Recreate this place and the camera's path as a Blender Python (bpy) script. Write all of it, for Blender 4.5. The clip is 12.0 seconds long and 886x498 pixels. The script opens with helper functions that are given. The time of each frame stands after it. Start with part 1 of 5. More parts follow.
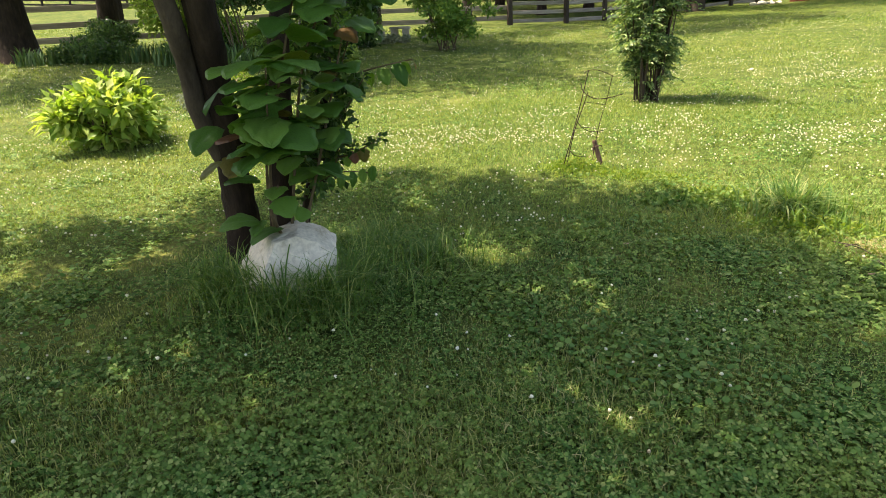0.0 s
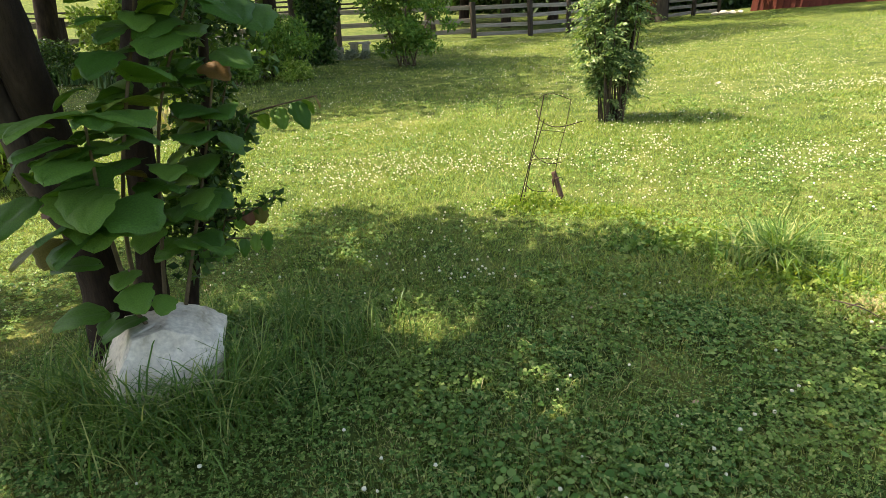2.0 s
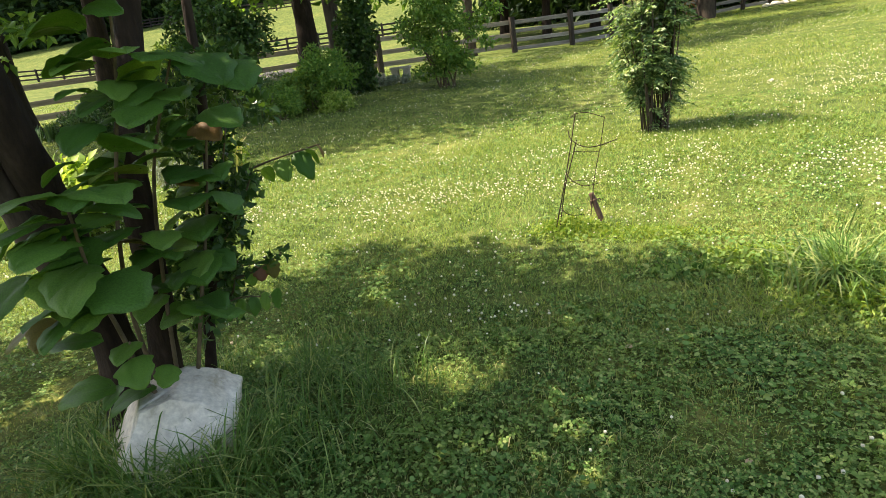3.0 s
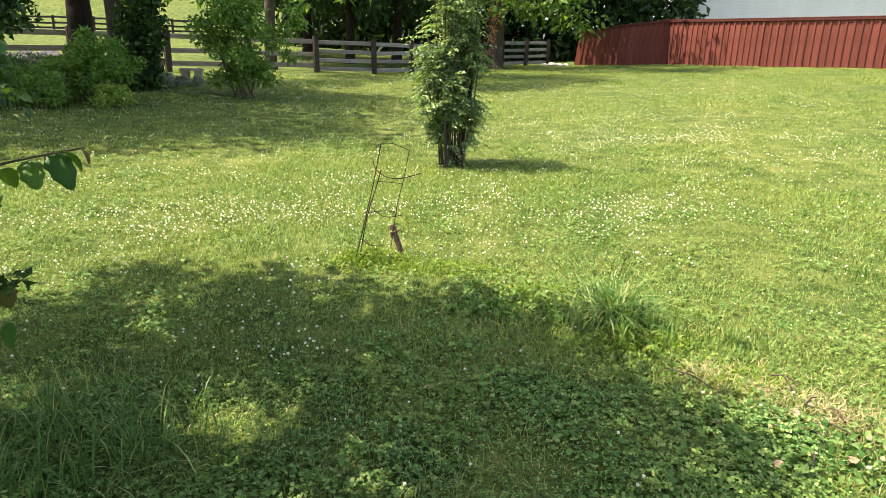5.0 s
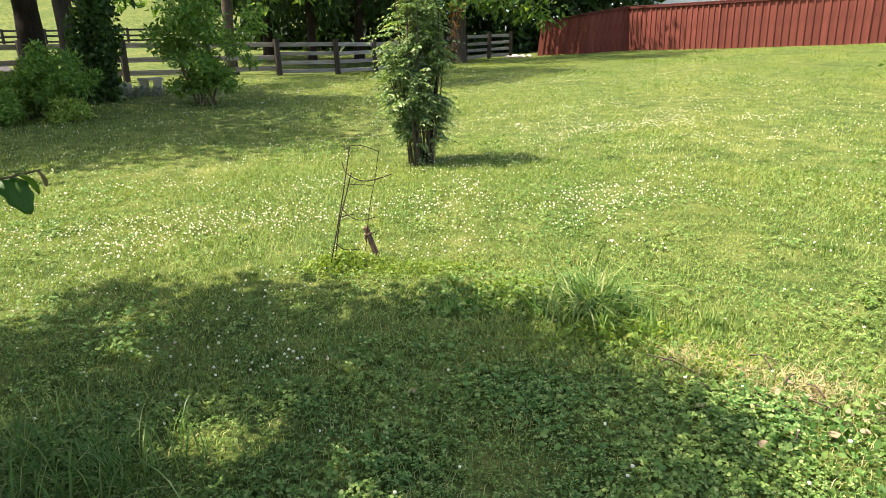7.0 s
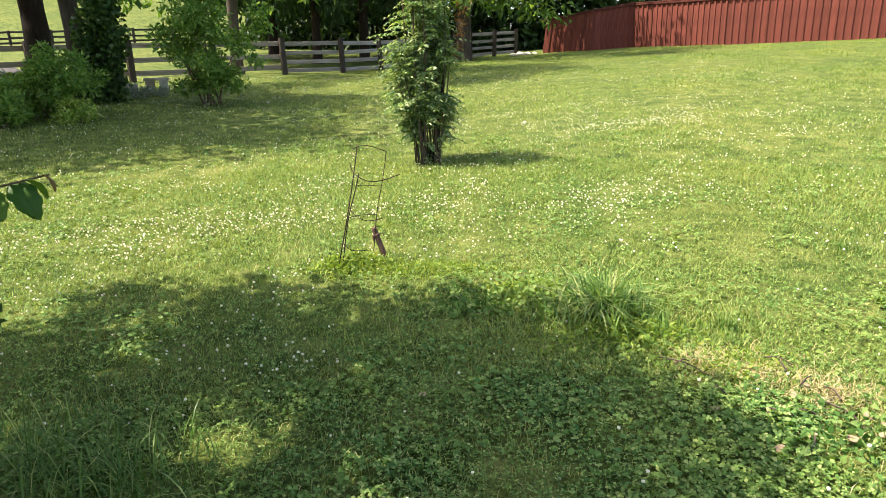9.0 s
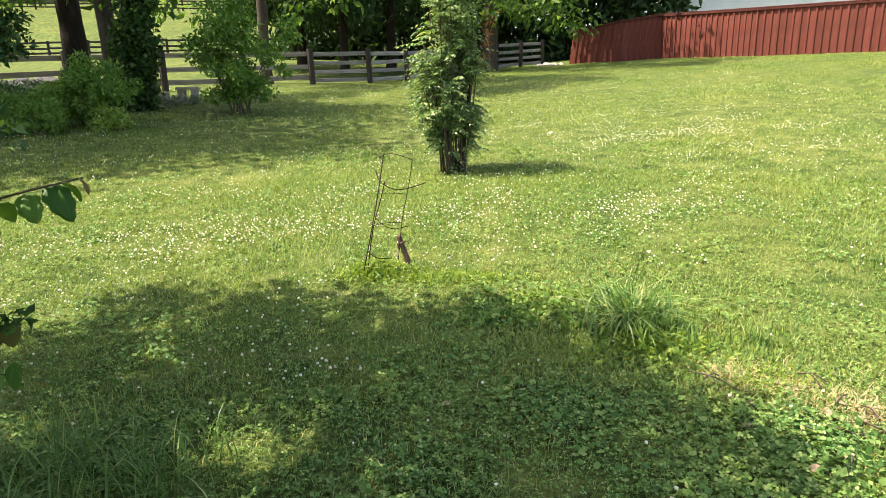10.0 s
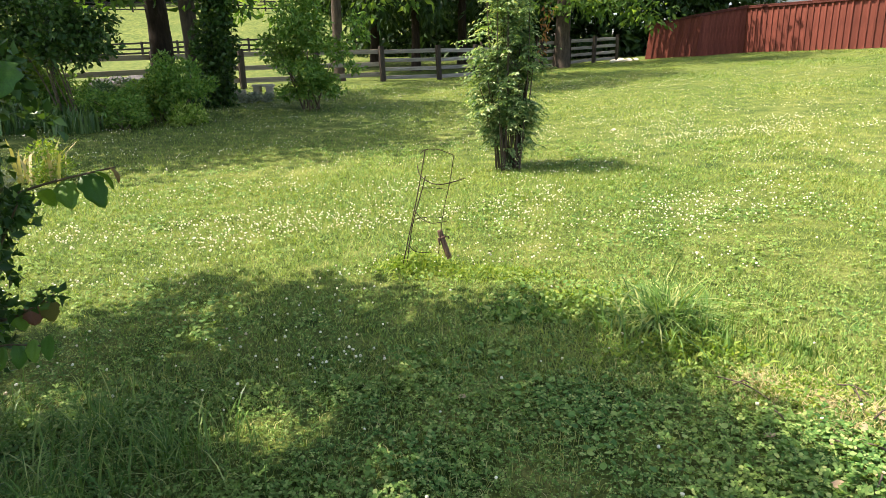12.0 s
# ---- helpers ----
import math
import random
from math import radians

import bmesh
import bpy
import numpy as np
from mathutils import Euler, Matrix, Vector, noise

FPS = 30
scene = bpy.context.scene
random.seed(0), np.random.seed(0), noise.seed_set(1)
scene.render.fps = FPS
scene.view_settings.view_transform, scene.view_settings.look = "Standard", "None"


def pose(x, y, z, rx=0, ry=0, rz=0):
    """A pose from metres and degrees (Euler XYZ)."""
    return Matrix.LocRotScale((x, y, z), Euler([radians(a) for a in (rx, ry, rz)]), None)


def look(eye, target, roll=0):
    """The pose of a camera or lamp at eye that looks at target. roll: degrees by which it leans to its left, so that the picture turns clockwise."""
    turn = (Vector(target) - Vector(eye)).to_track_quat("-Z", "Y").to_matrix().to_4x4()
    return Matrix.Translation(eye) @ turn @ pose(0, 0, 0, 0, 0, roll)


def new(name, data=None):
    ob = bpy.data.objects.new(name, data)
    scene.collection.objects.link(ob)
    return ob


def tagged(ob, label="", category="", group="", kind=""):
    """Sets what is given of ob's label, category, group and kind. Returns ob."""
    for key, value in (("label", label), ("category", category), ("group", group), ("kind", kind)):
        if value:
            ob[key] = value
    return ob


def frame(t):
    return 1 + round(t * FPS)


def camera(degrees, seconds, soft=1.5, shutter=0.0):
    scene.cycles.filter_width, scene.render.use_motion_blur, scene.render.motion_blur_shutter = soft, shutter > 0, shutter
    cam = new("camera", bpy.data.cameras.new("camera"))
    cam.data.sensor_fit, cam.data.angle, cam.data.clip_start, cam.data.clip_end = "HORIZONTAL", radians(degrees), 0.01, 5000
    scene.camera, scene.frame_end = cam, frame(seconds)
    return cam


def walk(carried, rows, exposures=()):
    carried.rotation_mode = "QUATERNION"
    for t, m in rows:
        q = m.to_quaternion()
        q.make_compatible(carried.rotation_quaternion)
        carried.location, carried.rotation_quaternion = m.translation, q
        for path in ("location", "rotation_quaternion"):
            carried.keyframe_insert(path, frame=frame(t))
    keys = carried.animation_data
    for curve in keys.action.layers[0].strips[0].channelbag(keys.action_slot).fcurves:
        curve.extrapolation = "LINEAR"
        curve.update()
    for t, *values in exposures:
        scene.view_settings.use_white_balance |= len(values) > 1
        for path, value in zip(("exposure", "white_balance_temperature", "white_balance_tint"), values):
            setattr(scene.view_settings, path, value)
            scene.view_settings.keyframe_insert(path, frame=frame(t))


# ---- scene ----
cam = camera(71.3, 12.0, soft=0.5)
PATH = [
    (0, (0.075, -1.291, 1.258), (-0.566, 0.478, 0.578), -1.8),
    (0.5, (0.099, -1.098, 1.274), (-0.615, 0.664, 0.653), -3.5),
    (1, (0.179, -0.961, 1.314), (-0.556, 0.843, 0.861), -4.8),
    (1.5, (0.123, -0.727, 1.274), (-0.388, 1.109, 0.668), -2.1),
    (2, (0.08, -0.546, 1.309), (-0.486, 1.259, 0.66), -2.6),
    (2.5, (0.106, -0.411, 1.336), (-0.564, 1.37, 0.72), -5.6),
    (3, (0.182, -0.306, 1.366), (-0.558, 1.458, 0.779), -7.5),
    (3.5, (0.095, -0.178, 1.374), (-0.398, 1.658, 0.753), -3.6),
    (3.7, (0.051, -0.146, 1.369), (-0.318, 1.745, 0.833), -1.4),
    (5.3, (0.103, -0.143, 1.371), (0.118, 1.778, 0.815), 0.4),
    (5.5, (0.109, -0.129, 1.347), (0.209, 1.786, 0.781), -0.7),
    (6, (0.085, -0.111, 1.343), (0.17, 1.793, 0.735), -1.3),
    (6.5, (0.066, -0.112, 1.377), (0.042, 1.799, 0.785), 1.1),
    (7, (0.083, -0.112, 1.384), (0.077, 1.806, 0.819), -1.3),
    (9, (0.062, -0.081, 1.394), (0.038, 1.836, 0.823), -1.7),
    (9.5, (0.073, -0.075, 1.39), (0.067, 1.844, 0.827), -2.3),
    (10, (0.052, -0.069, 1.382), (-0.047, 1.855, 0.844), -1.5),
    (10.5, (0.043, -0.032, 1.376), (-0.171, 1.862, 0.772), 0.6),
    (11, (0.161, -0.062, 1.378), (-0.07, 1.833, 0.782), 2.0),
    (11.5, (0.243, -0.088, 1.357), (-0.057, 1.812, 0.81), -1.3),
    (12, (0.271, -0.074, 1.369), (-0.052, 1.824, 0.828), -1.8),
]
walk(cam, [(t, look(eye, target, roll)) for t, eye, target, roll in PATH], [(0.0, 1.41, 7250, 13.5), (4.0, 1.47, 6950, 14), (6.0, 1.43, 6650, 16), (12.0, 1.47, 6750, 14.5)])

# ---- light ----
SUN_EL, SUN_AZ = radians(62), radians(-92)
world = bpy.data.worlds.new("sky")
scene.world = world
world.use_nodes = True
wn = world.node_tree.nodes
sky = wn.new("ShaderNodeTexSky")
sky.sky_type, sky.sun_disc, sky.sun_elevation, sky.sun_rotation = "NISHITA", False, SUN_EL, SUN_AZ
sky.dust_density, sky.ozone_density = 3.0, 0.4
world.node_tree.links.new(sky.outputs[0], wn["Background"].inputs[0])
wn["Background"].inputs[1].default_value = 0.15
sun = new("sun", bpy.data.lights.new("sun", "SUN"))
sun.data.energy, sun.data.angle, sun.data.color = 5.0, radians(0.5), (1.0, 0.905, 0.80)
sun_from = Vector((math.sin(SUN_AZ) * math.cos(SUN_EL), math.cos(SUN_AZ) * math.cos(SUN_EL), math.sin(SUN_EL)))
sun.matrix_world = look(sun_from * 60, (0, 0, 0))


# ---- materials ----
def nodes_of(name):
    m = bpy.data.materials.new(name)
    m.use_nodes = True
    nt = m.node_tree
    return m, nt, nt.nodes["Principled BSDF"], nt.nodes["Material Output"]


def ramp_node(nt, stops, fac):
    r = nt.nodes.new("ShaderNodeValToRGB")
    e = r.color_ramp.elements
    while len(e) < len(stops):
        e.new(0.5)
    for el, (p, c) in zip(e, stops):
        el.position, el.color = p, (*c, 1)
    nt.links.new(fac, r.inputs[0])
    return r.outputs[0]


def noise_node(nt, scale, detail=4, vec=None, rough=0.6):
    n = nt.nodes.new("ShaderNodeTexNoise")
    n.inputs["Scale"].default_value, n.inputs["Detail"].default_value, n.inputs["Roughness"].default_value = scale, detail, rough
    if vec is not None:
        nt.links.new(vec, n.inputs["Vector"])
    return n.outputs[0]


def mix_col(nt, a, b, fac, mode="MIX"):
    m = nt.nodes.new("ShaderNodeMix")
    m.data_type, m.blend_type = "RGBA", mode
    for sock, v in ((m.inputs[0], fac), (m.inputs[6], a), (m.inputs[7], b)):
        if hasattr(v, "links"):
            nt.links.new(v, sock)
        elif isinstance(v, tuple):
            sock.default_value = (*v, 1)
        else:
            sock.default_value = v
    return m.outputs[2]


def bump_node(nt, bsdf, height, strength=0.4, dist=0.01):
    b = nt.nodes.new("ShaderNodeBump")
    b.inputs["Strength"].default_value, b.inputs["Distance"].default_value = strength, dist
    nt.links.new(height, b.inputs["Height"])
    nt.links.new(b.outputs[0], bsdf.inputs["Normal"])


def position(nt, scale=(1, 1, 1), world_space=False):
    if world_space:
        src = nt.nodes.new("ShaderNodeNewGeometry").outputs["Position"]
    else:
        src = nt.nodes.new("ShaderNodeTexCoord").outputs["Object"]
    m = nt.nodes.new("ShaderNodeMapping")
    m.inputs["Scale"].default_value = scale
    nt.links.new(src, m.inputs[0])
    return m.outputs[0]


def leafy(name, stops, patch=None, patch_scale=0.5, gloss=0.45, thin=0.35, single=False, veins=0.0, spec=0.2):
    """Foliage: colour by island (or by object), drifting in patches over the ground, thin enough to let light through."""
    m, nt, p, out = nodes_of(name)
    rnd = nt.nodes.new("ShaderNodeObjectInfo").outputs["Random"] if single else nt.nodes.new("ShaderNodeNewGeometry").outputs["Random Per Island"]
    col = ramp_node(nt, stops, rnd)
    if patch:
        f = ramp_node(nt, [(0.42, (0, 0, 0)), (0.62, (1, 1, 1))], noise_node(nt, patch_scale, 5, position(nt, world_space=True)))
        col = mix_col(nt, col, mix_col(nt, col, patch, 0.4), f)
    if veins:
        spots = ramp_node(nt, [(0.35, (0.75, 0.75, 0.75)), (0.65, (1.15, 1.15, 1.15))], noise_node(nt, 30, 4, position(nt)))
        col = mix_col(nt, col, spots, veins, "MULTIPLY")
    nt.links.new(col, p.inputs["Base Color"])
    p.inputs["Roughness"].default_value = gloss
    p.inputs["Specular IOR Level"].default_value = spec
    t = nt.nodes.new("ShaderNodeBsdfTranslucent")
    warm = mix_col(nt, col, (1.25, 1.25, 0.45), 1.0, "MULTIPLY")
    nt.links.new(warm, t.inputs[0])
    mx = nt.nodes.new("ShaderNodeMixShader")
    mx.inputs[0].default_value = thin
    nt.links.new(p.outputs[0], mx.inputs[1])
    nt.links.new(t.outputs[0], mx.inputs[2])
    nt.links.new(mx.outputs[0], out.inputs[0])
    return m


def rough_stuff(name, stops, scale=6, stretch=(1, 1, 1), rough=0.85, bump=0.5, dist=0.01, fine=60, vary=0.0, metal=0.0):
    """Bark, wood, stone, soil: a coarse colour drift, fine grain on top and relief."""
    m, nt, p, out = nodes_of(name)
    pos = position(nt, stretch)
    n1 = noise_node(nt, scale, 6, pos)
    n2 = noise_node(nt, fine, 4, pos)
    col = ramp_node(nt, stops, n1)
    grain = ramp_node(nt, [(0.3, (0.72, 0.72, 0.72)), (0.7, (1.2, 1.2, 1.2))], n2)
    col = mix_col(nt, col, grain, 0.8, "MULTIPLY")
    if vary:
        rnd = nt.nodes.new("ShaderNodeObjectInfo").outputs["Random"]
        tone = ramp_node(nt, [(0, (1 - vary,) * 3), (1, (1 + vary,) * 3)], rnd)
        col = mix_col(nt, col, tone, 1.0, "MULTIPLY")
    nt.links.new(col, p.inputs["Base Color"])
    p.inputs["Roughness"].default_value, p.inputs["Metallic"].default_value = rough, metal
    p.inputs["Specular IOR Level"].default_value = 0.2
    add = nt.nodes.new("ShaderNodeMath")
    add.operation = "MULTIPLY_ADD"
    add.inputs[1].default_value = 0.35
    nt.links.new(n2, add.inputs[0])
    nt.links.new(n1, add.inputs[2])
    bump_node(nt, p, add.outputs[0], bump, dist)
    return m


M_grass = leafy("grass_blades", [(0, (0.03, 0.08, 0.013)), (0.35, (0.10, 0.19, 0.034)), (0.7, (0.25, 0.31, 0.08)), (0.92, (0.40, 0.40, 0.16)), (1, (0.56, 0.50, 0.27))], (0.31, 0.30, 0.08), 0.7, 0.42, 0.3)
M_far_grass = leafy("far_grass_blades", [(0, (0.07, 0.145, 0.025)), (0.5, (0.15, 0.245, 0.048)), (0.9, (0.27, 0.335, 0.09)), (1, (0.42, 0.41, 0.18))], (0.27, 0.29, 0.07), 0.5, 0.5, 0.3)
M_tallgrass = leafy("tall_grass_blades", [(0, (0.05, 0.125, 0.022)), (0.7, (0.14, 0.24, 0.05)), (1, (0.38, 0.40, 0.15))], None, 1, 0.4, 0.3)
M_clover = leafy("clover_leaves", [(0, (0.035, 0.10, 0.02)), (0.5, (0.10, 0.205, 0.045)), (0.85, (0.20, 0.30, 0.085)), (1, (0.34, 0.40, 0.14))], (0.20, 0.27, 0.05), 1.6, 0.55, 0.3, spec=0.15)
M_roundleaf = leafy("round_weed_leaves", [(0, (0.05, 0.125, 0.025)), (0.6, (0.11, 0.22, 0.05)), (1, (0.22, 0.31, 0.09))], None, 1, 0.5, 0.3, spec=0.15)
M_weed = leafy("weed_leaves", [(0, (0.10, 0.19, 0.03)), (0.6, (0.20, 0.30, 0.045)), (1, (0.33, 0.38, 0.08))], None, 1, 0.55, 0.4)
M_straw = leafy("dry_grass", [(0, (0.34, 0.27, 0.15)), (0.6, (0.50, 0.42, 0.23)), (1, (0.34, 0.34, 0.11))], None, 1, 0.7, 0.2)
M_flower = leafy("clover_flower_heads", [(0, (0.60, 0.59, 0.44)), (0.75, (0.80, 0.79, 0.66)), (1, (0.52, 0.43, 0.30))], None, 1, 0.7, 0.2)
M_crown = leafy("tree_leaves", [(0, (0.05, 0.11, 0.025)), (0.6, (0.10, 0.19, 0.04)), (1, (0.17, 0.26, 0.06))], None, 1, 0.45, 0.5)
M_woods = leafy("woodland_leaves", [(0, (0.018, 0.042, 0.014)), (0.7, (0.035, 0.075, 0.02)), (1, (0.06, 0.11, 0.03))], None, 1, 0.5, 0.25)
M_bigleaf = leafy("broad_leaves", [(0, (0.05, 0.13, 0.022)), (0.5, (0.085, 0.19, 0.033)), (0.95, (0.15, 0.27, 0.05)), (1, (0.20, 0.27, 0.06))], None, 1, 0.45, 0.38, True, 0.8)
M_redleaf = leafy("blemished_leaves", [(0, (0.15, 0.065, 0.03)), (0.5, (0.18, 0.11, 0.035)), (1, (0.12, 0.13, 0.03))], None, 1, 0.5, 0.3, True, 0.9)
M_darkleaf = leafy("small_dark_leaves", [(0, (0.025, 0.06, 0.017)), (0.7, (0.06, 0.125, 0.03)), (1, (0.14, 0.22, 0.06))], None, 1, 0.32, 0.25)
M_shrub = leafy("shrub_leaves", [(0, (0.05, 0.11, 0.04)), (0.5, (0.14, 0.24, 0.085)), (0.85, (0.30, 0.40, 0.17)), (1, (0.44, 0.48, 0.24))], None, 1, 0.4, 0.3)
M_bush = leafy("bush_leaves", [(0, (0.07, 0.16, 0.03)), (0.6, (0.15, 0.28, 0.055)), (1, (0.27, 0.38, 0.09))], None, 1, 0.5, 0.4)
M_lime = leafy("lime_leaves", [(0, (0.13, 0.24, 0.035)), (0.6, (0.28, 0.40, 0.075)), (1, (0.46, 0.52, 0.17))], None, 1, 0.5, 0.4)
M_iris = leafy("sword_leaves", [(0, (0.045, 0.10, 0.03)), (1, (0.12, 0.19, 0.06))], None, 1, 0.5, 0.2)
M_silver = leafy("silver_leaves", [(0, (0.14, 0.18, 0.13)), (1, (0.27, 0.30, 0.23))], None, 1, 0.7, 0.2)
M_rust_leaf = leafy("rusty_leaves", [(0, (0.22, 0.09, 0.04)), (1, (0.32, 0.17, 0.06))], None, 1, 0.6, 0.3)
M_bark = rough_stuff("bark", [(0.3, (0.011, 0.007, 0.004)), (0.55, (0.030, 0.020, 0.012)), (0.8, (0.075, 0.055, 0.036))], 9, (1, 1, 0.25), 0.9, 0.9, 0.02, 70)
M_bark_pale = rough_stuff("pale_bark", [(0.3, (0.04, 0.030, 0.020)), (0.7, (0.11, 0.085, 0.060))], 9, (1, 1, 0.3), 0.85, 0.6, 0.012, 70)
M_twig = rough_stuff("twig_bark", [(0.3, (0.07, 0.055, 0.03)), (0.7, (0.16, 0.12, 0.07))], 25, (1, 1, 0.4), 0.8, 0.5, 0.004, 90)
M_stone = rough_stuff("white_washed_stone", [(0.25, (0.34, 0.28, 0.19)), (0.42, (0.62, 0.56, 0.44)), (0.75, (0.76, 0.71, 0.58))], 7, (1, 1, 1), 0.85, 0.5, 0.012, 45)
M_pale_stone = rough_stuff("pale_stone", [(0.3, (0.34, 0.30, 0.23)), (0.7, (0.58, 0.53, 0.42))], 6, (1, 1, 1), 0.9, 0.5, 0.01, 50, 0.12)
M_dark_stone = rough_stuff("dark_stone", [(0.3, (0.04, 0.04, 0.04)), (0.7, (0.11, 0.105, 0.10))], 5, (1, 1, 1), 0.9, 0.6, 0.03, 30, 0.2)
M_rail = rough_stuff("weathered_board", [(0.3, (0.17, 0.15, 0.125)), (0.55, (0.30, 0.27, 0.23)), (0.8, (0.42, 0.385, 0.335))], 3, (0.5, 6, 6), 0.9, 0.5, 0.006, 40, 0.15)
M_rail_brown = rough_stuff("brown_board", [(0.3, (0.19, 0.155, 0.12)), (0.7, (0.38, 0.325, 0.25))], 3, (0.5, 6, 6), 0.9, 0.5, 0.006, 40, 0.15)
M_post = rough_stuff("dark_post_wood", [(0.3, (0.025, 0.02, 0.016)), (0.7, (0.075, 0.06, 0.045))], 6, (5, 5, 0.6), 0.9, 0.6, 0.008, 40, 0.25)
M_black_rail = rough_stuff("black_creosoted_rail", [(0.3, (0.022, 0.018, 0.016)), (0.7, (0.055, 0.045, 0.04))], 3, (0.5, 5, 5), 0.9, 0.4, 0.006, 40, 0.2)
M_red = rough_stuff("red_stained_board", [(0.25, (0.10, 0.028, 0.019)), (0.5, (0.155, 0.043, 0.028)), (0.8, (0.23, 0.075, 0.05))], 2.5, (4, 4, 0.5), 0.85, 0.4, 0.004, 30, 0.16)
M_red_dark = rough_stuff("red_stained_cap", [(0.3, (0.065, 0.018, 0.014)), (0.7, (0.11, 0.032, 0.022))], 3, (1, 1, 1), 0.85, 0.4, 0.004, 30, 0.1)
M_wire = rough_stuff("rusty_wire", [(0.3, (0.022, 0.016, 0.012)), (0.7, (0.06, 0.038, 0.026))], 30, (1, 1, 1), 0.8, 0.4, 0.002, 90, 0.0, 0.3)
M_rust = rough_stuff("rusty_pipe", [(0.3, (0.08, 0.05, 0.035)), (0.6, (0.16, 0.10, 0.07)), (0.8, (0.26, 0.19, 0.14))], 30, (1, 1, 0.5), 0.85, 0.6, 0.004, 120, 0.0, 0.2)
M_wallwhite = rough_stuff("white_siding", [(0.3, (0.70, 0.69, 0.66)), (0.7, (0.82, 0.80, 0.77))], 1.2, (1, 1, 4), 0.6, 0.2, 0.004, 20)
M_brick = rough_stuff("red_brick_wall", [(0.3, (0.22, 0.10, 0.07)), (0.7, (0.34, 0.17, 0.12))], 4, (1, 1, 3), 0.9, 0.4, 0.01, 25)
M_roof = rough_stuff("grey_shingles", [(0.3, (0.07, 0.065, 0.06)), (0.7, (0.14, 0.13, 0.12))], 4, (1, 1, 1), 0.95, 0.5, 0.01, 25)
M_deadleaf = rough_stuff("dead_leaf", [(0.3, (0.24, 0.17, 0.09)), (0.7, (0.40, 0.31, 0.19))], 30, (1, 1, 1), 0.8, 0.4, 0.003, 80, 0.2)


def ground_material():
    m, nt, p, out = nodes_of("lawn_soil")
    pos = position(nt, world_space=True)
    big = noise_node(nt, 0.35, 5, pos)
    mid = noise_node(nt, 3.0, 6, pos)
    fine = noise_node(nt, 45, 5, pos)
    a = ramp_node(nt, [(0.30, (0.04, 0.07, 0.017)), (0.5, (0.095, 0.125, 0.034)), (0.72, (0.20, 0.21, 0.075))], mid)
    b = ramp_node(nt, [(0.35, (0.75, 0.85, 0.7)), (0.65, (1.15, 1.08, 0.95))], big)
    c = ramp_node(nt, [(0.30, (0.45, 0.48, 0.45)), (0.55, (0.95, 0.97, 0.9)), (0.75, (1.45, 1.4, 1.25))], fine)
    col = mix_col(nt, mix_col(nt, a, b, 1.0, "MULTIPLY"), c, 1.0, "MULTIPLY")
    nt.links.new(col, p.inputs["Base Color"])
    p.inputs["Roughness"].default_value = 0.95
    p.inputs["Specular IOR Level"].default_value = 0.1
    bump_node(nt, p, fine, 0.8, 0.03)
    return m


M_ground = ground_material()


# ---- mesh tools ----
def terrain(x, y):
    """Height of the lawn: it climbs away from the walk, a little more on both sides, and into a hill behind the fence."""
    x, y = np.asarray(x, float), np.asarray(y, float)
    a = y - 3.5
    z = np.where(a > 0, 0.05 * a, 0.025 * a)
    z = z + 0.04 * np.maximum(0, np.minimum(x, 40)) * np.clip((y - 6) / 20, 0, 1)
    z = z + 0.025 * np.maximum(0, -np.maximum(x, -60) - 3) * np.clip((y + 2) / 10, 0, 1)
    z = z + 0.04 * np.maximum(0, np.minimum(y, 150) - 30) * np.clip((4 - x) / 8, 0, 1)
    z = z + 0.06 * np.maximum(0, np.minimum(y, 150) - 42) * np.clip((-6 - x) / 10, 0, 1)
    z = z + 0.05 * np.maximum(0, np.minimum(np.hypot(x, y), 130) - 60) * np.clip((-12 - x) / 12, 0, 1) * np.clip((y - 10) / 20, 0, 1)
    z = z + 0.12 * np.exp(-((x + 1.72) ** 2 + (y - 1.28) ** 2) / 0.40)
    return z + 0.012 * np.sin(x * 2.1 + y * 0.7) * np.sin(y * 1.7 - x * 0.4)


def hz(x, y):
    return float(terrain(x, y))


def fast_mesh(name, verts, faces, mat, smooth=False):
    """A mesh from arrays: verts (n, 3), faces (m, k)."""
    me = bpy.data.meshes.new(name)
    verts, faces = np.ascontiguousarray(verts, np.float32), np.ascontiguousarray(faces, np.int32)
    me.vertices.add(len(verts))
    me.vertices.foreach_set("co", verts.ravel())
    me.loops.add(faces.size)
    me.loops.foreach_set("vertex_index", faces.ravel())
    me.polygons.add(len(faces))
    me.polygons.foreach_set("loop_start", np.arange(0, faces.size, faces.shape[1], dtype=np.int32))
    if smooth:
        me.polygons.foreach_set("use_smooth", np.ones(len(faces), bool))
    me.update()
    me.validate()
    me.materials.append(mat)
    return me


def unit(v):
    return v / np.maximum(np.linalg.norm(v, axis=-1, keepdims=True), 1e-9)


